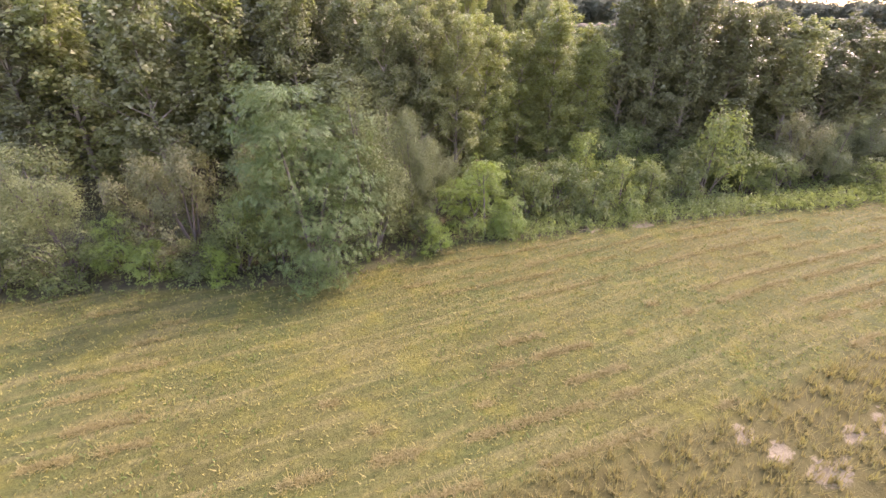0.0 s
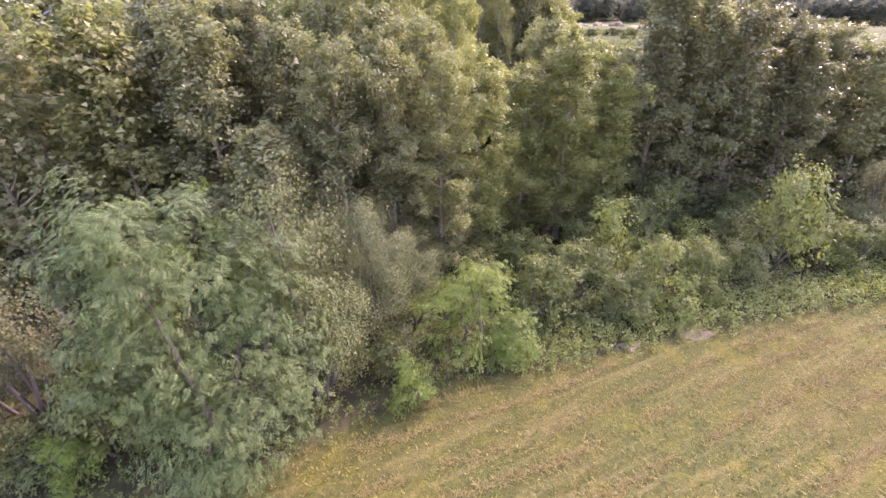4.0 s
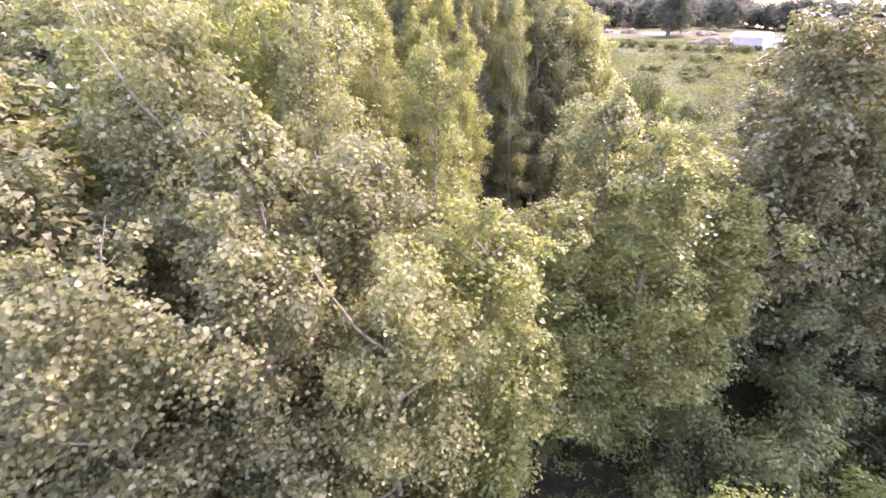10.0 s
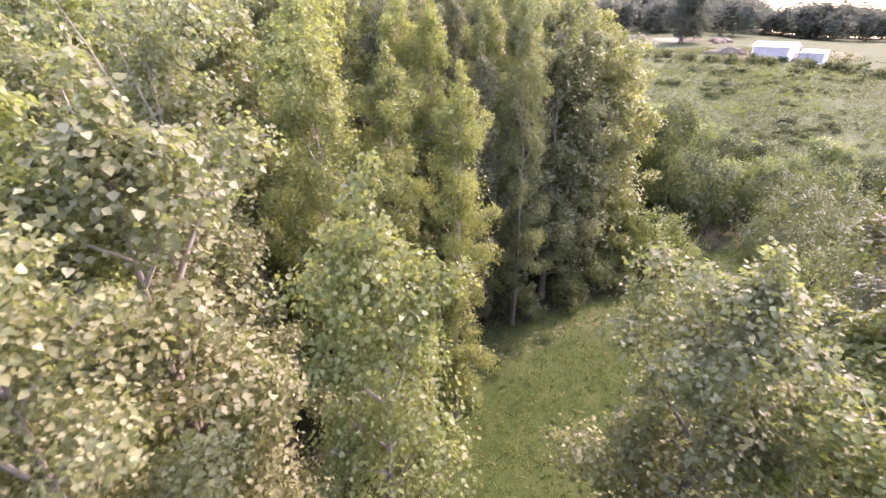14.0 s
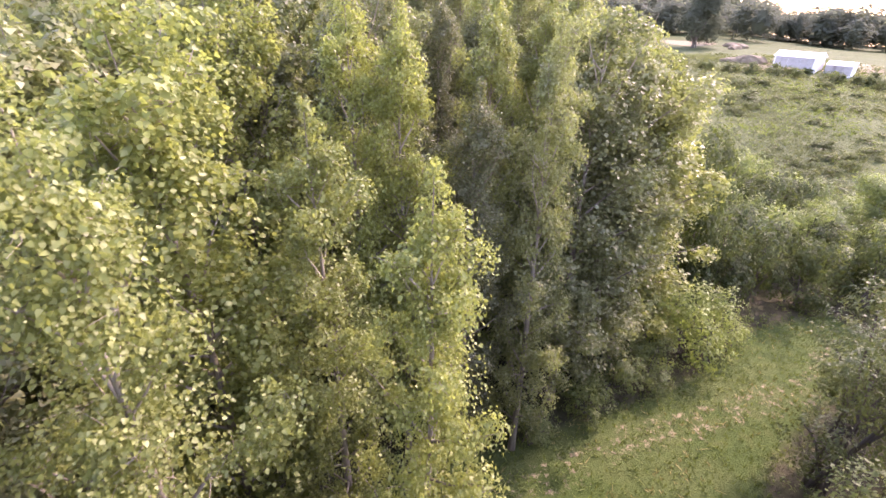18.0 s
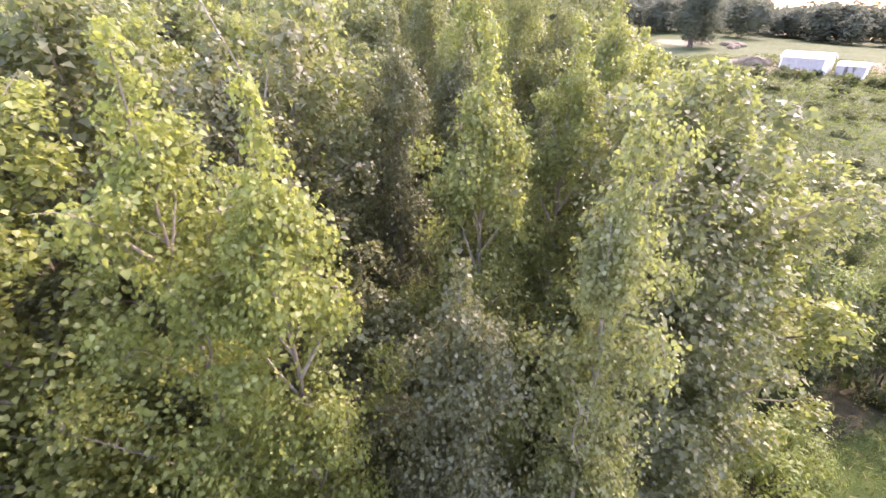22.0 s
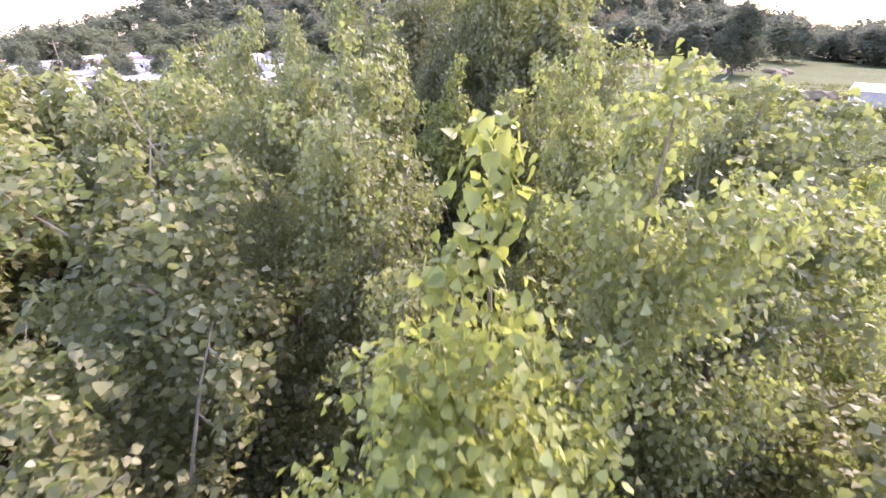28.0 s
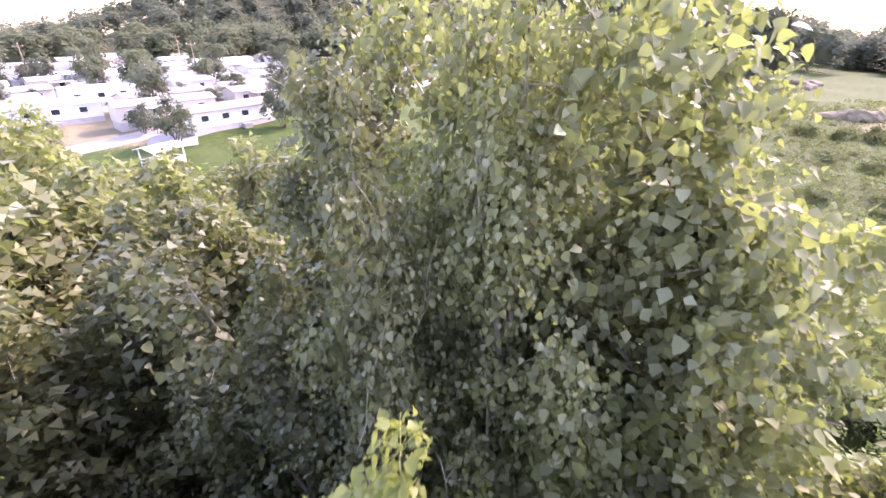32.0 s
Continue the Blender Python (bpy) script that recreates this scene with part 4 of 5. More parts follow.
for i in range(52):
    x, y = 15 + rng.random() * 24, 97 + rng.random() * 22
    s = rng.uniform(0.7, 1.35)
    place(rough_bush[1], USED, x, y, rng.uniform(0, 6.28), s * 1.2, s * 0.8, label="bright green bush in the rough ground beside the grove")

# ---------------------------------------------------------------- far shrubs of the meadow and far trees
low_bush = [bush_base("meadow_bush", 101 + i, 1.5, 1.4, 1.6, 44, 18, 0.22, "tri", (MEADOW, MEADOW_BUSH)[i], "small round bush in the open meadow", "bush", 0.02, 6, 0.4, 0.36, (1, 1, 0.8), 1, "meadow bushes") for i in range(2)]
for i in range(120):
    y = 84 + 92 * rng.random() ** 1.1
    x = 30 + rng.random() * 75
    if x < 44 - abs(y - 100) * 0.3:
        continue
    s = rng.uniform(0.35, 0.8) * (1.0 if rng.random() < 0.9 else 1.8)
    place(low_bush[i % 2], USED, x, y, rng.uniform(0, 6.28), s, s * rng.uniform(0.4, 0.8))
for i in range(26):
    x = 44 + i * 2.4 + rng.normal()
    y = 172 - 0.42 * (x - 44) + rng.normal() * 2
    s = rng.uniform(0.9, 1.7)
    place(low_bush[i % 2], USED, x, y, rng.uniform(0, 6.28), s, s, label="hedge bush along the meadow's far side")

for x1, y1, x2, y2, n in ((48, 139, 82, 133, 16), (38, 112, 66, 112, 18), (36, 104, 58, 104, 12), (60, 150, 100, 148, 12)):
    for i in range(n):
        u = (i + rng.random()) / n
        s = rng.uniform(0.7, 1.3)
        place(low_bush[int(rng.integers(0, 2))], USED, x1 + (x2 - x1) * u + rng.normal() * 2.0, y1 + (y2 - y1) * u + rng.normal() * 3.5, rng.uniform(0, 6.28), s * 1.1, s * rng.uniform(0.6, 0.9), label="low bush in a ragged row across the meadow")
far_tree = [bush_base("tree", 111 + i, 4.2, 4.0, 10.5, 130, 18, 0.46, "tri", HAZE_LEAF, ("broad round green shade tree", "tall full green shade tree", "dark green tree with an uneven crown")[i], "tree", (0.16, 0.10, 0.13)[i], 9, 0.5, 0.95, (1, 1, 0.85), 5, "distant trees") for i in range(3)]
lone_base = bush_base("tree", 117, 5.6, 5.4, 18.0, 460, 32, 0.44, "tri", HAZE_LEAF, "tall lone tree with a full crown on the meadow's edge", "tree", 0.12, 14, 0.5, 1.25, (1, 1, 0.9), 5, "distant trees")
place(lone_base, USED, 86, 210, 0.4, 1.3, 1.04)
for x, y, s, h in ((96, 222, 0.7, 0.7), (-33, 158, 0.75, 0.75), (-41, 163, 0.55, 0.5), (-46, 176, 0.9, 0.95), (-58, 193, 1.15, 1.1), (-66, 190, 0.7, 0.7), (-50, 205, 0.9, 0.8), (-36, 190, 0.6, 0.6), (-72, 172, 0.7, 0.8), (-78, 205, 1.1, 1.0),
                   (-56, 225, 1.0, 1.0), (-90, 226, 1.1, 1.1), (-70, 245, 1.0, 1.0), (-110, 215, 1.2, 1.1), (-38, 232, 0.9, 0.9), (-98, 190, 1.0, 1.0), (-30, 212, 0.8, 0.8), (-24, 182, 0.9, 0.9), (-86, 176, 0.9, 0.9), (-120, 245, 1.2, 1.2), (-62, 158, 0.6, 0.6), (-20, 168, 0.8, 0.8), (-48, 152, 0.55, 0.5)):
    place(far_tree[int(rng.integers(0, 3))], USED, x, y, rng.uniform(0, 6.28), s, h)

for i in range(34):
    a, d = radians(rng.uniform(-38, -6)), rng.uniform(165, 262)
    s = rng.uniform(0.35, 0.85)
    place(far_tree[int(rng.integers(0, 3))], USED, math.sin(a) * d, math.cos(a) * d, rng.uniform(0, 6.28), s, s, label="round shade tree in the mobile home park")


def woods(name, seed, count, spot, size, label):
    """Crowns of a far wood: clumps of leaves on many crowns, one mesh, in the haze-tinted leaf."""
    r = np.random.default_rng(seed)
    got = []
    for _ in range(count):
        x, y = spot(r)
        z = gz(x, y)
        s = size * r.uniform(0.7, 1.3)
        n = 64
        az, up = np.meshgrid(np.arange(8) * 0.785, (-0.9, -0.2, 0.45, 0.85, 1.0), indexing="ij")
        k = np.sqrt(np.maximum(0.02, 1 - up * up)) * r.uniform(0.7, 1.25, up.shape)
        core = np.stack([np.cos(az) * k * 0.27, np.sin(az) * k * 0.27, up * 0.40], -1).reshape(-1, 3) * s + np.array([x, y, z + s * 0.60])
        a, b = [g.ravel() for g in np.meshgrid(np.arange(8), np.arange(4), indexing="ij")]
        e = (a + 1) % 8
        got.append(split(core, np.stack([a * 5 + b, e * 5 + b, e * 5 + b + 1, a * 5 + b + 1], -1)))
        d = unit(r.normal(size=(n, 3)) + np.array([0, -0.2, 0.45]))
        c = np.array([x, y, z + s * 0.62]) + d * np.array([0.44, 0.44, 0.58]) * s * r.uniform(0.6, 1.15, (n, 1))
        got.append(clump_leaves(c, s * 0.16, 7, s * 0.12, "tri", r, axis=np.array([x, y, z + s * 0.5]), droop=0.2, lift=2.0))
    v, f = joined(got)
    return tagged(new(name, mesh_of(name, v, f, HAZE_LEAF)), label, "woods", kind="stuff")


def ring_spot(a0, a1, r0, r1):
    def spot(r):
        a, d = radians(r.uniform(a0, a1)), r.uniform(r0, r1)
        return math.sin(a) * d, math.cos(a) * d
    return spot


woods("far_woods", 121, 620, ring_spot(-52, 58, 330, 480), 10.5, "green woods on the far hill, haze put into the leaf colour")
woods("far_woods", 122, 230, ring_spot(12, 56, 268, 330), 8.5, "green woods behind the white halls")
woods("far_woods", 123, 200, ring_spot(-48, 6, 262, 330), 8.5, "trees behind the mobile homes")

# ---------------------------------------------------------------- grasses
def grass_stuff(name, seed, spots, height, width, mat, label, lean=0.35, per=3):
    r = np.random.default_rng(seed)
    xy = np.repeat(spots, per, 0) + r.normal(size=(len(spots) * per, 2)) * 0.06
    n = len(xy)
    h = np.repeat(height, per) * r.uniform(0.6, 1.25, n) if np.ndim(height) else height * r.uniform(0.6, 1.25, n)
    a = r.uniform(0, 2 * np.pi, n)
    z = ground_z(xy[:, 0], xy[:, 1]) - 0.01
    base = np.column_stack([xy, z])
    side = np.column_stack([np.cos(a), np.sin(a), np.zeros(n)]) * width * 0.5
    bend = np.column_stack([-np.sin(a), np.cos(a), np.zeros(n)]) * (r.normal(size=n) * lean)[:, None] + r.normal(size=(n, 3)) * 0.1
    tip = base + (np.array([0, 0, 1]) + bend) * h[:, None]
    v = np.stack([base - side, base + side, tip + side * 0.25, tip - side * 0.25], 1).reshape(-1, 3)
    f = np.arange(n * 4).reshape(-1, 4)
    return tagged(new(name, mesh_of(name, v, f, mat)), label, "grass", kind="stuff")


def forbs(name, seed, spots, height, leaf, mat, label, per=14, wide=0.16):
    """Leafy weeds: small upright clumps of leaves that stand in the grass."""
    r = np.random.default_rng(seed)
    h = height * r.uniform(0.5, 1.35, len(spots))
    c = np.column_stack([spots, ground_z(spots[:, 0], spots[:, 1]) + h * 0.5])
    v, f = clump_leaves(c, h * 0.5, per, leaf, "oval", r, axis=c.mean(0), droop=0.1, lift=0.7, spread=(wide / height * 2, wide / height * 2, 1.0))
    return tagged(new(name, mesh_of(name, v, f, mat)), label, "weeds", kind="stuff")


def scatter(seed, n, x0, x1, y0, y1, keep):
    r = np.random.default_rng(seed)
    p = np.column_stack([r.uniform(x0, x1, n), r.uniform(y0, y1, n)])
    return p[keep(p[:, 0], p[:, 1], r)]


def patch(x, y, scale, seed):
    """A soft random field of patches, 0 to 1."""
    r = np.random.default_rng(seed)
    got = 0
    for _ in range(7):
        a, ph, k = r.uniform(0, 6.28), r.uniform(0, 6.28), r.uniform(0.6, 1.6)
        got = got + np.sin((x * math.cos(a) + y * math.sin(a)) * k / scale + ph)
    return 0.5 + got / 9


def rough_y(x):
    return np.interp(x, (-40, -12, 2, 10.7, 17.8, 21.2, 45), (-6, 5.5, 9.9, 12.8, 16.1, 17.7, 26))


on_field = lambda x, y, r: (y < field_edge(x) + 0.3) & (y > rough_y(x))
sp = scatter(131, 22000, -26, 44, 7, 37, on_field)
grass_stuff("hay_stubble", 131, sp, 0.08, 0.05, STUBBLE, "short olive hay stubble", 1.2, per=3)
sp = scatter(132, 14000, -26, 44, 7, 37, lambda x, y, r: on_field(x, y, r) & (r.random(len(x)) < patch(x, y, 2.2, 3) * 1.3 - 0.35))
grass_stuff("green_regrowth", 132, sp, 0.09, 0.07, GRASSY, "low green regrowth in the hay field", 1.2, per=3)
# wind-rows of cut hay that follow the mower's lines
rr = np.random.default_rng(133)
rows = []
for k in range(17):
    n = 4200 if k < 5 else 2200
    u = rr.random(n) * 55 - 12
    off = 0.35 + k * 1.55 + (0.25 if k % 2 else 0)
    x = u - 0.43 * off
    y = rough_y(u) + off * 0.95
    ok = patch(x, y, 0.8, 10 + k) * 0.5 + patch(x, y, 4.5, 40) * 0.6 > (0.42 if k < 5 else 0.58)
    rows.append(np.column_stack([x, y + rr.normal(size=n) * (0.05 if k == 0 else 0.09)])[ok])
sp = np.concatenate(rows)
sp = sp[sp[:, 1] < field_edge(sp[:, 0]) - 0.5]
grass_stuff("cut_hay", 134, sp, 0.09, 0.03, HAY, "pale lines of cut hay on the field", 2.0, per=5)
sp = scatter(135, 27000, -14, 62, -12, 28, lambda x, y, r: (y < rough_y(x)) & (r.random(len(x)) < (0.4 + patch(x, y, 1.2, 8)) * (1 - 0.8 * step(9, 24, np.hypot(x - 14, y - 10)))))
grass_stuff("uncut_grass", 135, sp, 0.34, 0.035, HAY, "uncut brownish grass at the field corner", 0.5, per=6)
sp = scatter(136, 13000, -14, 62, -12, 28, lambda x, y, r: (y < rough_y(x)) & (r.random(len(x)) < 1 - 0.8 * step(9, 24, np.hypot(x - 14, y - 10))))
grass_stuff("uncut_grass", 136, sp, 0.32, 0.04, STUBBLE, "uncut olive grass at the field corner", 0.5, per=6)
# tall weeds between field and shrubs
sp = scatter(147, 9000, 2, 46, 24, 44, lambda x, y, r: (y > field_edge(x) + 0.1 + r.normal(size=len(x)) * 0.3) & (y < field_edge(x) + 2.6))
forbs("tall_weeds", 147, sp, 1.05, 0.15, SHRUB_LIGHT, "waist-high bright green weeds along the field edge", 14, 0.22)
sp = scatter(137, 13000, -28, 46, 18, 44, lambda x, y, r: (y > field_edge(x) - 0.2 + r.normal(size=len(x)) * 0.35) & (y < field_edge(x) + 3.4))
forbs("tall_weeds", 137, sp, 0.62, 0.12, SHRUB_LIGHT, "knee-high pale green weeds along the field edge", 12)
sp = scatter(138, 5000, 4, 46, 24, 44, lambda x, y, r: (y > field_edge(x)) & (y < field_edge(x) + 2.4))
forbs("tall_weeds", 138, sp, 0.9, 0.10, GRASSY, "seeding goldenrod and tall grass along the field edge", 12, 0.12)
sp = scatter(146, 5200, 3, 44, 30, 47, lambda x, y, r: (y > field_edge(x) + 2.2) & (y < field_edge(x) + 12))
forbs("undergrowth", 146, sp, 0.85, 0.16, SHRUB, "leafy brush behind the field edge shrubs", 12, 0.4)
# clearing
sp = scatter(139, 9000, -3, 38, 48, 80, lambda x, y, r: in_clearing(x, y) > -0.6)
grass_stuff("clearing_grass", 139, sp, 0.15, 0.06, GRASSY, "green grass in the clearing", 1.0, per=4)
sp = scatter(140, 5000, -3, 38, 48, 80, lambda x, y, r: (in_clearing(x, y) > -0.2) & (r.random(len(x)) < patch(x, y, 1.0, 14) * 1.6 - 0.56))
grass_stuff("clearing_grass", 140, sp, 0.12, 0.07, STUBBLE, "dry straw-coloured grass in the clearing", 1.4, per=3)
sp = scatter(141, 5000, -4, 38, 48, 82, lambda x, y, r: (in_clearing(x, y) < 0.2) & (in_clearing(x, y) > -2.2))
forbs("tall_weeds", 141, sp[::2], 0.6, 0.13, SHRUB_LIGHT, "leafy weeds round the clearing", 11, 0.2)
# undergrowth of the grove
sp = scatter(142, 15000, -34, 36, 24, 98, lambda x, y, r: (y > field_edge(x) + 2.5) & (in_clearing(x, y) < -0.4) & (np.abs(x - 4) < 26))
forbs("undergrowth", 142, sp[::3], 0.7, 0.2, SHRUB, "low leafy undergrowth between the poplars", 11, 0.35)
# meadow
sp = scatter(143, 26000, 24, 110, 78, 190, lambda x, y, r: (x > 40 - np.abs(y - 100) * 0.3) & (r.random(len(x)) < patch(x, y, 4.0, 21) * 1.2))
forbs("meadow_grass", 143, sp, 0.6, 0.30, MEADOW, "tall yellow-green meadow grass", 7, 0.6)
sp = scatter(144, 6000, 14, 80, 84, 150, lambda x, y, r: r.random(len(x)) < patch(x, y, 3.0, 25) * 1.3 - 0.25)
forbs("meadow_weeds", 144, sp, 0.8, 0.30, GRASSY, "green weeds in the rough meadow", 7, 0.5)
sp = scatter(145, 2600, 20, 100, 84, 160, lambda x, y, r: r.random(len(x)) < patch(x, y, 6.0, 27) * 1.3 - 0.45)
forbs("meadow_weeds", 145, sp, 1.0, 0.34, SHRUB, "dull olive weeds in the rough meadow", 7, 0.6)


# ---------------------------------------------------------------- mobile homes, halls, street
HALL_WHITE = plain_mat("white_sheet_metal", ((0.74, 0.73, 0.71), (0.84, 0.83, 0.81)), 0.5, 0.5, 0.1)
SIDING_WHITE = plain_mat("white_siding", ((0.50, 0.49, 0.47), (0.62, 0.61, 0.58)), 0.55, 0.8, 0.1)
SIDING_TAN = plain_mat("tan_siding", ((0.44, 0.38, 0.31), (0.56, 0.50, 0.42)), 0.6, 0.8, 0.1)
SIDING_BLUE = plain_mat("blue_grey_siding", ((0.36, 0.42, 0.47), (0.48, 0.53, 0.57)), 0.6, 0.8, 0.1)
ROOF_WHITE = plain_mat("white_metal_roof", ((0.46, 0.45, 0.44), (0.60, 0.59, 0.57)), 0.45, 0.5, 0.1)
ROOF_GREY = plain_mat("grey_shingle_roof", ((0.22, 0.20, 0.19), (0.34, 0.31, 0.30)), 0.85, 1.0, 0.3)
ROOF_RED = plain_mat("faded_red_roof", ((0.27, 0.17, 0.14), (0.36, 0.25, 0.21)), 0.8, 1.0, 0.3)
TRIM = plain_mat("white_trim", ((0.70, 0.70, 0.68), (0.80, 0.80, 0.78)), 0.5, 2.0, 0.05)
DARK_GLASS = plain_mat("window_glass", ((0.02, 0.022, 0.025), (0.035, 0.04, 0.045)), 0.08, 2.0, 0.0)
CONCRETE = plain_mat("pale_concrete", ((0.24, 0.22, 0.20), (0.34, 0.31, 0.28)), 0.85, 0.35, 0.2)
SKIRT = plain_mat("skirting", ((0.30, 0.29, 0.27), (0.42, 0.40, 0.38)), 0.8, 1.0, 0.1)
WOODEN = plain_mat("weathered_wood", ((0.24, 0.17, 0.12), (0.36, 0.27, 0.19)), 0.8, 2.0, 0.3)
TYRE = plain_mat("tyre_rubber", ((0.02, 0.02, 0.02), (0.035, 0.035, 0.035)), 0.8, 5.0, 0.1)


def box_bm(x0, x1, y0, y1, z0, z1, bevel=0.0):
    bm = bmesh.new()
    bmesh.ops.create_cube(bm, size=1.0)
    for v in bm.verts:
        v.co = ((x0 + x1) / 2 + v.co.x * (x1 - x0), (y0 + y1) / 2 + v.co.y * (y1 - y0), (z0 + z1) / 2 + v.co.z * (z1 - z0))
    if bevel:
        bmesh.ops.bevel(bm, geom=bm.edges[:], offset=bevel, segments=1, affect="EDGES")
    return bm


def gable_bm(l, w, z0, rise, over, thick):
    """A gabled roof of two thick slopes along x."""
    bm = bmesh.new()
    prof = [(-w / 2 - over, z0), (0, z0 + rise), (w / 2 + over, z0), (w / 2 + over, z0 + thick), (0, z0 + rise + thick), (-w / 2 - over, z0 + thick)]
    a = [bm.verts.new((-l / 2 - over, y, z)) for y, z in prof]
    b = [bm.verts.new((l / 2 + over, y, z)) for y, z in prof]
    for i in range(6):
        j = (i + 1) % 6
        bm.faces.new((a[i], a[j], b[j], b[i]))
    for s in (a, b):
        bm.faces.new((s[0], s[1], s[4], s[5]))
        bm.faces.new((s[1], s[2], s[3], s[4]))
    bmesh.ops.recalc_face_normals(bm, faces=bm.faces)
    return bm


def shell_bm(l, w, z0, z1, rise):
    """House walls with gable ends."""
    bm = bmesh.new()
    prof = [(-w / 2, z0), (w / 2, z0), (w / 2, z1), (0, z1 + rise), (-w / 2, z1)]
    a = [bm.verts.new((-l / 2, y, z)) for y, z in prof]
    b = [bm.verts.new((l / 2, y, z)) for y, z in prof]
    for i in range(5):
        j = (i + 1) % 5
        bm.faces.new((a[i], a[j], b[j], b[i]))
    bm.faces.new(a[::-1])
    bm.faces.new(b)
    bmesh.ops.recalc_face_normals(bm, faces=bm.faces)
    return bm


def window_parts(root, x, y, z, w, h, face):
    """A framed window on a long side (face +1 or -1)."""
    fr = part("window", box_bm(x - w / 2, x + w / 2, y - 0.03, y + 0.05 * face + 0.03, z - h / 2, z + h / 2, 0.01), TRIM, root)
    yy = y + face * 0.085
    part("pane", box_bm(x - w / 2 + 0.08, x + w / 2 - 0.08, yy - 0.01, yy + 0.01, z - h / 2 + 0.08, z + h / 2 - 0.08), DARK_GLASS, fr)


def mobile_home(l, w, wall, roof, label, porch=False):
    root = new("mobile_home")
    part("skirting", box_bm(-l / 2 + 0.05, l / 2 - 0.05, -w / 2 + 0.05, w / 2 - 0.05, -0.8, 0.7), SKIRT, root)
    part("wall", shell_bm(l, w, 0.7, 3.1, 0.75), wall, root)
    part("roof", gable_bm(l, w, 3.06, 0.80, 0.25, 0.12), roof, root)
    for face in (-1, 1):
        for i in range(4):
            window_parts(root, -l / 2 + l * (i + 0.6) / 4.3, face * w / 2, 2.1, 1.3, 1.0, face)
        d = part("door", box_bm(l * 0.08 - 0.45, l * 0.08 + 0.45, face * w / 2 - 0.03, face * w / 2 + 0.06, 0.75, 2.75, 0.01), TRIM, root, "pale entrance door")
        part("step", box_bm(l * 0.08 - 0.7, l * 0.08 + 0.7, face * (w / 2 + 0.6) - 0.55, face * (w / 2 + 0.6) + 0.55, -0.5, 0.5), CONCRETE, root)
    if porch:
        part("canopy", box_bm(-l * 0.30, l * 0.02, -w / 2 - 2.8, -w / 2 - 0.02, 2.75, 2.9, 0.02), ROOF_WHITE, root, "flat white carport roof")
        for px in (-l * 0.29, l * 0.01):
            part("post", box_bm(px - 0.06, px + 0.06, -w / 2 - 2.7, -w / 2 - 2.58, -0.5, 2.75), TRIM, root)
    return tagged(root, label, "house", "mobile homes")


def gazebo():
    root = new("gazebo")
    part("deck", box_bm(-2.2, 2.2, -1.8, 1.8, -0.6, 0.45), WOODEN, root)
    for sx in (-1, 0, 1):
        for sy in (-1, 1):
            part("post", box_bm(sx * 2.05 - 0.07, sx * 2.05 + 0.07, sy * 1.65 - 0.07, sy * 1.65 + 0.07, 0.45, 2.75), TRIM, root)
    for sy in (-1, 1):
        part("rail", box_bm(-2.05, 2.05, sy * 1.65 - 0.04, sy * 1.65 + 0.04, 1.3, 1.42), TRIM, root)
        part("panel", box_bm(-1.95, 1.95, sy * 1.65 - 0.02, sy * 1.65 + 0.02, 0.5, 1.28), SIDING_WHITE, root)
    for sx in (-1, 1):
        part("rail", box_bm(sx * 2.05 - 0.04, sx * 2.05 + 0.04, -1.6, 1.6, 1.3, 1.42), TRIM, root)
    part("roof", gable_bm(4.4, 3.6, 2.7, 0.45, 0.35, 0.10), ROOF_WHITE, root, "low white roof")
    return tagged(root, "small white gazebo on a wooden deck at the grove's edge", "gazebo")


def car(paint, label):
    root = new("car")
    bm = box_bm(-2.2, 2.2, -0.88, 0.88, 0.32, 0.92, 0.12)
    part("body", bm, paint, root)
    bm = box_bm(-1.3, 1.0, -0.78, 0.78, 0.90, 1.45, 0.0)
    for v in bm.verts:
        if v.co.z > 1.2:
            v.co.x *= 0.72
            v.co.y *= 0.86
    part("cabin", bm, DARK_GLASS, root, "dark glazed cabin")
    part("roof", box_bm(-0.9, 0.68, -0.64, 0.64, 1.44, 1.50, 0.02), paint, root)
    for sx in (-1.35, 1.35):
        for sy in (-0.82, 0.82):
            bm = bmesh.new()
            bmesh.ops.create_cone(bm, cap_ends=True, segments=14, radius1=0.33, radius2=0.33, depth=0.2, matrix=Matrix.Translation((sx, sy, 0.33)) @ Matrix.Rotation(math.pi / 2, 4, "X"))
            wh = part("wheel", bm, TYRE, root)
            bm = bmesh.new()
            bmesh.ops.create_cone(bm, cap_ends=True, segments=10, radius1=0.19, radius2=0.19, depth=0.22, matrix=Matrix.Translation((sx, sy, 0.33)) @ Matrix.Rotation(math.pi / 2, 4, "X"))
            part("rim", bm, ROOF_WHITE, wh)
    for sx in (-2.18, 2.18):
        for sy in (-0.62, 0.62):
            part("headlight" if sx > 0 else "tail_light", box_bm(sx - 0.05, sx + 0.05, sy - 0.16, sy + 0.16, 0.62, 0.78), TRIM if sx > 0 else ROOF_RED, root)
    return tagged(root, label, "car", "parked cars")


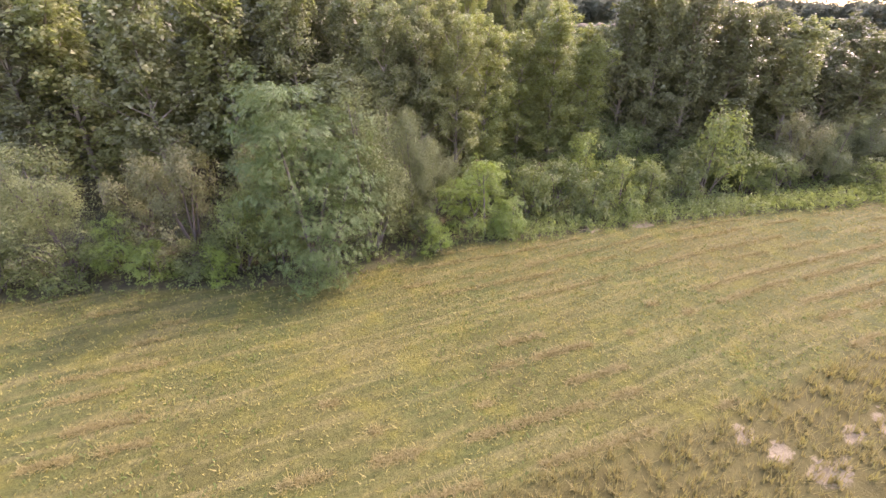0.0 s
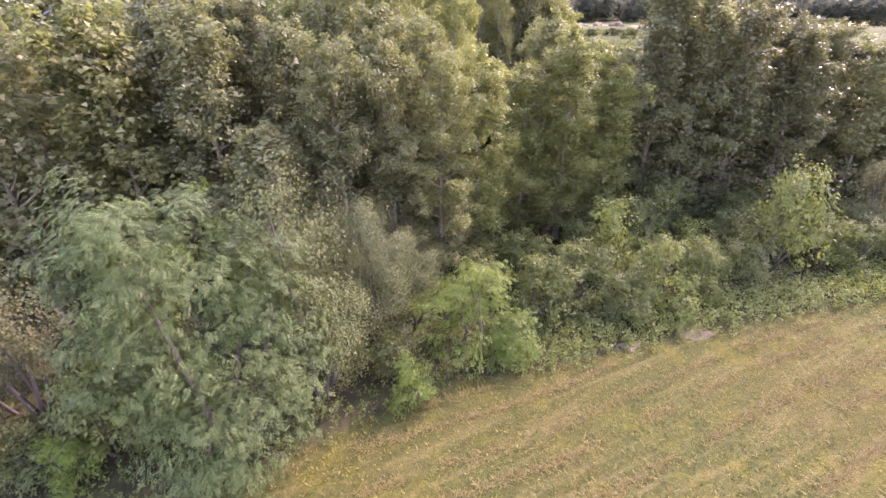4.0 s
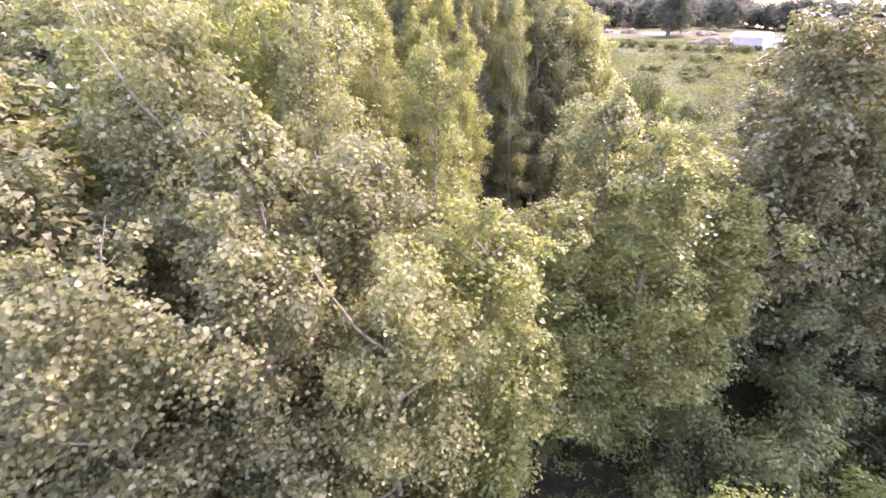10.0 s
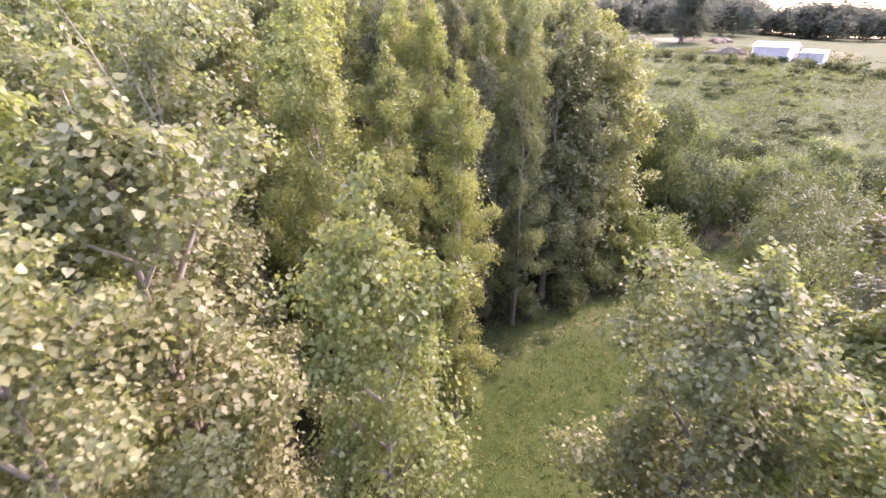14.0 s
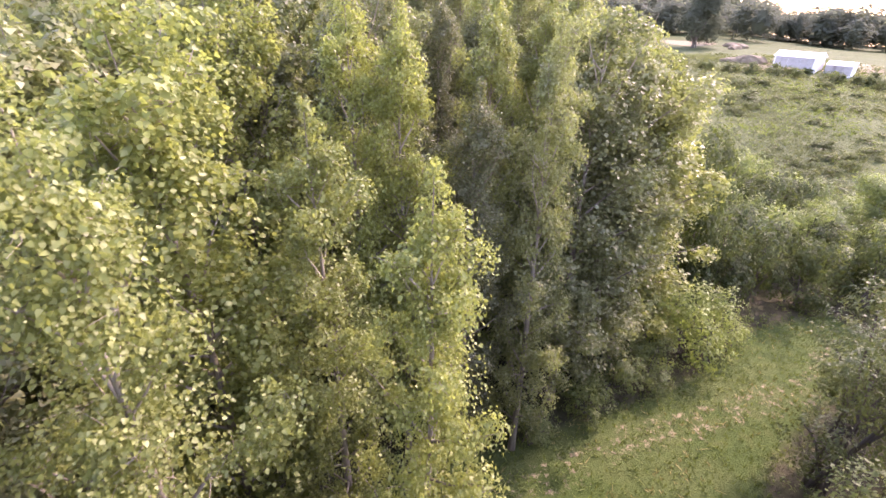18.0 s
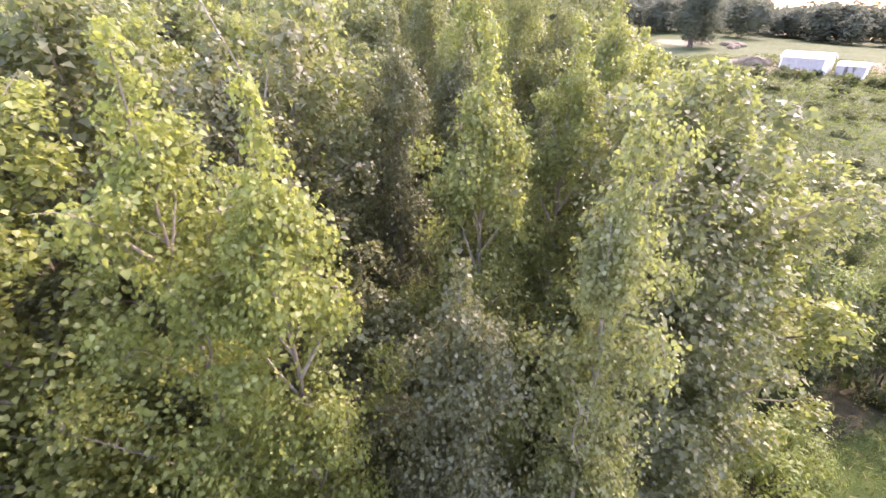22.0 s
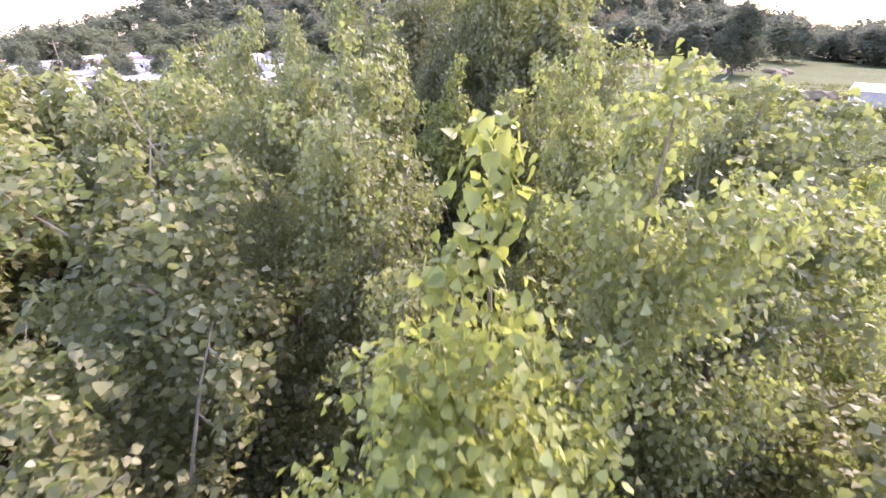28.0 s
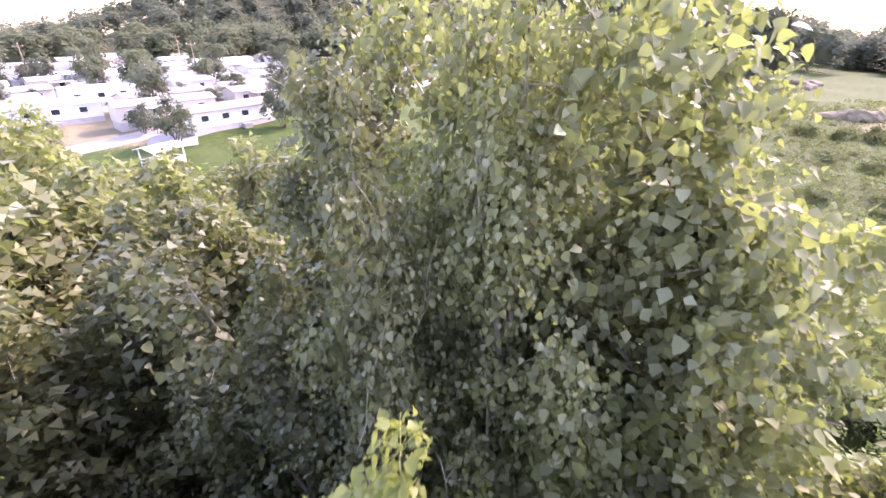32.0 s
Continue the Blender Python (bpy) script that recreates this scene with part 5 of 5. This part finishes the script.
def hall(l, w, h, rise, label):
    root = new("metal_hall")
    part("wall", shell_bm(l, w, -1.5, h, rise), HALL_WHITE, root)
    part("roof", gable_bm(l, w, h - 0.03, rise + 0.03, 0.4, 0.18), HALL_WHITE, root, "bright white metal roof")
    for i in range(3):
        x = -l / 2 + l * (i + 0.6) / 3.4
        part("roller_door", box_bm(x - 1.9, x + 1.9, -w / 2 - 0.06, -w / 2 + 0.04, 0.0, 3.6, 0.02), SKIRT, root, "grey roller door")
    # closed dark sheet on the wall in place of a gateway's unlit inside
    d = part("gate", box_bm(-l / 2 - 0.06, -l / 2 + 0.04, -2.2, 2.2, 0.0, 3.8, 0.02), DARK_GLASS, root, "dark panel standing for the shade inside an open gate")
    return tagged(root, label, "hall", "white metal halls")


PAINTS = [plain_mat("car_paint_" + n, (c, c), 0.25, 1.0, 0.0, 0.3) for n, c in (("white", (0.7, 0.7, 0.7)), ("dark", (0.03, 0.03, 0.035)), ("red", (0.35, 0.03, 0.03)), ("silver", (0.45, 0.46, 0.48)))]
homes = [mobile_home(17, 4.9, SIDING_WHITE, ROOF_WHITE, "long white mobile home with a white roof"), mobile_home(16, 4.8, SIDING_TAN, ROOF_GREY, "tan mobile home with a grey shingle roof", True),
         mobile_home(18, 5.2, SIDING_BLUE, ROOF_WHITE, "blue-grey mobile home with a white roof", True), mobile_home(15, 4.8, SIDING_WHITE, ROOF_RED, "white mobile home with a faded red roof"),
         mobile_home(16, 8.2, SIDING_WHITE, ROOF_GREY, "wide white home with a grey roof")]
cars = [car(p, l) for p, l in zip(PAINTS, ("white car parked by a mobile home", "black car parked by a mobile home", "red car parked by a mobile home", "silver car parked by a mobile home"))]
E1, E2 = np.array([0.62, 0.785]), np.array([-0.785, 0.62])
turn0 = math.atan2(E1[1], E1[0])
k = 0
for a in range(-3, 7):
    for b in range(-1, 11):
        p = np.array([-42.0, 172.0]) + E1 * (a * 20 + (b % 2) * 5) + E2 * (b * 12.5)
        if p[1] < 158 or p[1] > 262 or p[0] > -24 - (p[1] - 170) * 0.12 or p[0] < -165:
            continue
        place(homes[(0, 1, 4, 2, 3, 1, 4, 0, 3, 2, 1)[(k * 5 + b) % 11]], USED, p[0], p[1], turn0 + rng.normal() * 0.05)
        if k % 2 == 0:
            c = p + E2 * 5.6 + E1 * rng.uniform(-6, 6)
            place(cars[k // 2 % 4], USED, c[0], c[1], turn0 + (math.pi if k % 4 else 0))
        k += 1
place(gazebo(), USED, -30.8, 149.5, turn0 + 0.2)
h1 = hall(13, 10, 3.6, 1.5, "long white metal hall beyond the meadow")
place(h1, USED, 88, 164.5, radians(-48), 0.66, 0.66)
h2 = hall(9, 8.5, 3.2, 1.2, "second white metal hall beyond the meadow")
place(h2, USED, 94.5, 159.5, radians(-48), 0.54, 0.60)


EARTH = plain_mat("dug_earth", ((0.105, 0.082, 0.048), (0.165, 0.130, 0.078), (0.21, 0.172, 0.110)), 0.95, 0.8, 0.6, fine=6.0)


def earth_mound(seed, l, w, h):
    """A mound of dug earth with an uneven top."""
    r = np.random.default_rng(seed)
    root = new("earth_mound")
    bm = bmesh.new()
    bmesh.ops.create_icosphere(bm, subdivisions=3, radius=1.0)
    ph = r.uniform(0, 6.28, 4)
    for v in bm.verts:
        k = 1 + 0.16 * math.sin(4 * v.co.x + ph[0]) * math.cos(3 * v.co.y + ph[1]) + 0.08 * math.sin(9 * v.co.y + ph[2]) + 0.05 * math.sin(13 * v.co.x + ph[3])
        v.co = (v.co.x * l * k, v.co.y * w * k, max(-0.25, v.co.z) * h * k)
    part("body", bm, EARTH, root)
    return tagged(root, "low mound of brown dug earth on the far meadow", "earth mound", "earth mounds")


mounds = [earth_mound(i, 3.4, 1.8, 1.1 + 0.3 * i) for i in range(3)]
for i, (x, y, s, t) in enumerate(((62, 226, 1.2, 0.2), (70, 228, 1.0, 1.0), (77, 224, 1.1, 0.5), (101, 214, 1.2, 2.1), (96, 205, 0.9, 0.7), (80, 170, 1.0, -0.7), (77, 172.5, 0.8, -0.5), (83, 160, 0.7, 0.3))):
    place(mounds[i % 3], USED, x, y, t, s, s)


def street(name, pts, width, lift=0.14):
    """A paved strip that follows the ground."""
    p = []
    for (x1, y1), (x2, y2) in zip(pts, pts[1:]):
        n = max(2, int(math.hypot(x2 - x1, y2 - y1) / 3))
        p += [(x1 + (x2 - x1) * i / n, y1 + (y2 - y1) * i / n) for i in range(n)]
    p = np.array(p + [pts[-1]])
    t = unit(np.gradient(p, axis=0))
    nrm = np.column_stack([-t[:, 1], t[:, 0]])
    v = []
    for s, dz in ((-0.5, -0.4), (-0.5, 0), (0.5, 0), (0.5, -0.4)):
        e = p + nrm * s * width
        v.append(np.column_stack([e, ground_z(e[:, 0], e[:, 1]) + lift + dz]))
    v = np.stack(v, 1)
    n = len(p)
    f = [(i * 4 + j, (i + 1) * 4 + j, (i + 1) * 4 + j + 1, i * 4 + j + 1) for i in range(n - 1) for j in range(3)]
    return tagged(new(name, mesh_of(name, v.reshape(-1, 3), f, CONCRETE)), "pale sunlit paved street", "street", kind="structure")


def along(a0, a1, b):
    o = np.array([-42.0, 172.0]) + E2 * (b * 12.5)
    return [tuple(o + E1 * a0), tuple(o + E1 * a1)]


for i, b in enumerate((-0.52, 1.48, 3.48, 5.48, 7.48, 9.48)):
    street("road", along(-30, 125, b), 5.5)
street("road", [tuple(np.array([-42.0, 172.0]) + E1 * 11.5 + E2 * s) for s in (-14, 30, 70, 140)], 5.0, 0.20)
street("pavement", [(-33, 156), (-38, 166), (-37, 174)], 7.0, 0.10)


def street_pole(x, y, h):
    root = new("utility_pole")
    v, f = tube(((0, 0, -0.3), (0, 0, h * 0.5), (0, 0, h)), (0.15, 0.12, 0.09), 8)
    part_of("pole", smooth(mesh_of("pole", v, f, WOODEN)), root)
    part("crossarm", box_bm(-1.1, 1.1, -0.06, 0.06, h - 0.8, h - 0.66), WOODEN, root)
    for s in (-1, 0, 1):
        part("insulator", box_bm(s * 0.95 - 0.05, s * 0.95 + 0.05, -0.05, 0.05, h - 0.66, h - 0.48), TRIM, root)
    tagged(root, "wooden utility pole among the homes", "utility pole", "utility poles")
    return place(root, USED, x, y, turn0)


for x, y, h in ((-52, 206, 11), (-70, 234, 11), (-92, 205, 11)):
    street_pole(x, y, h)
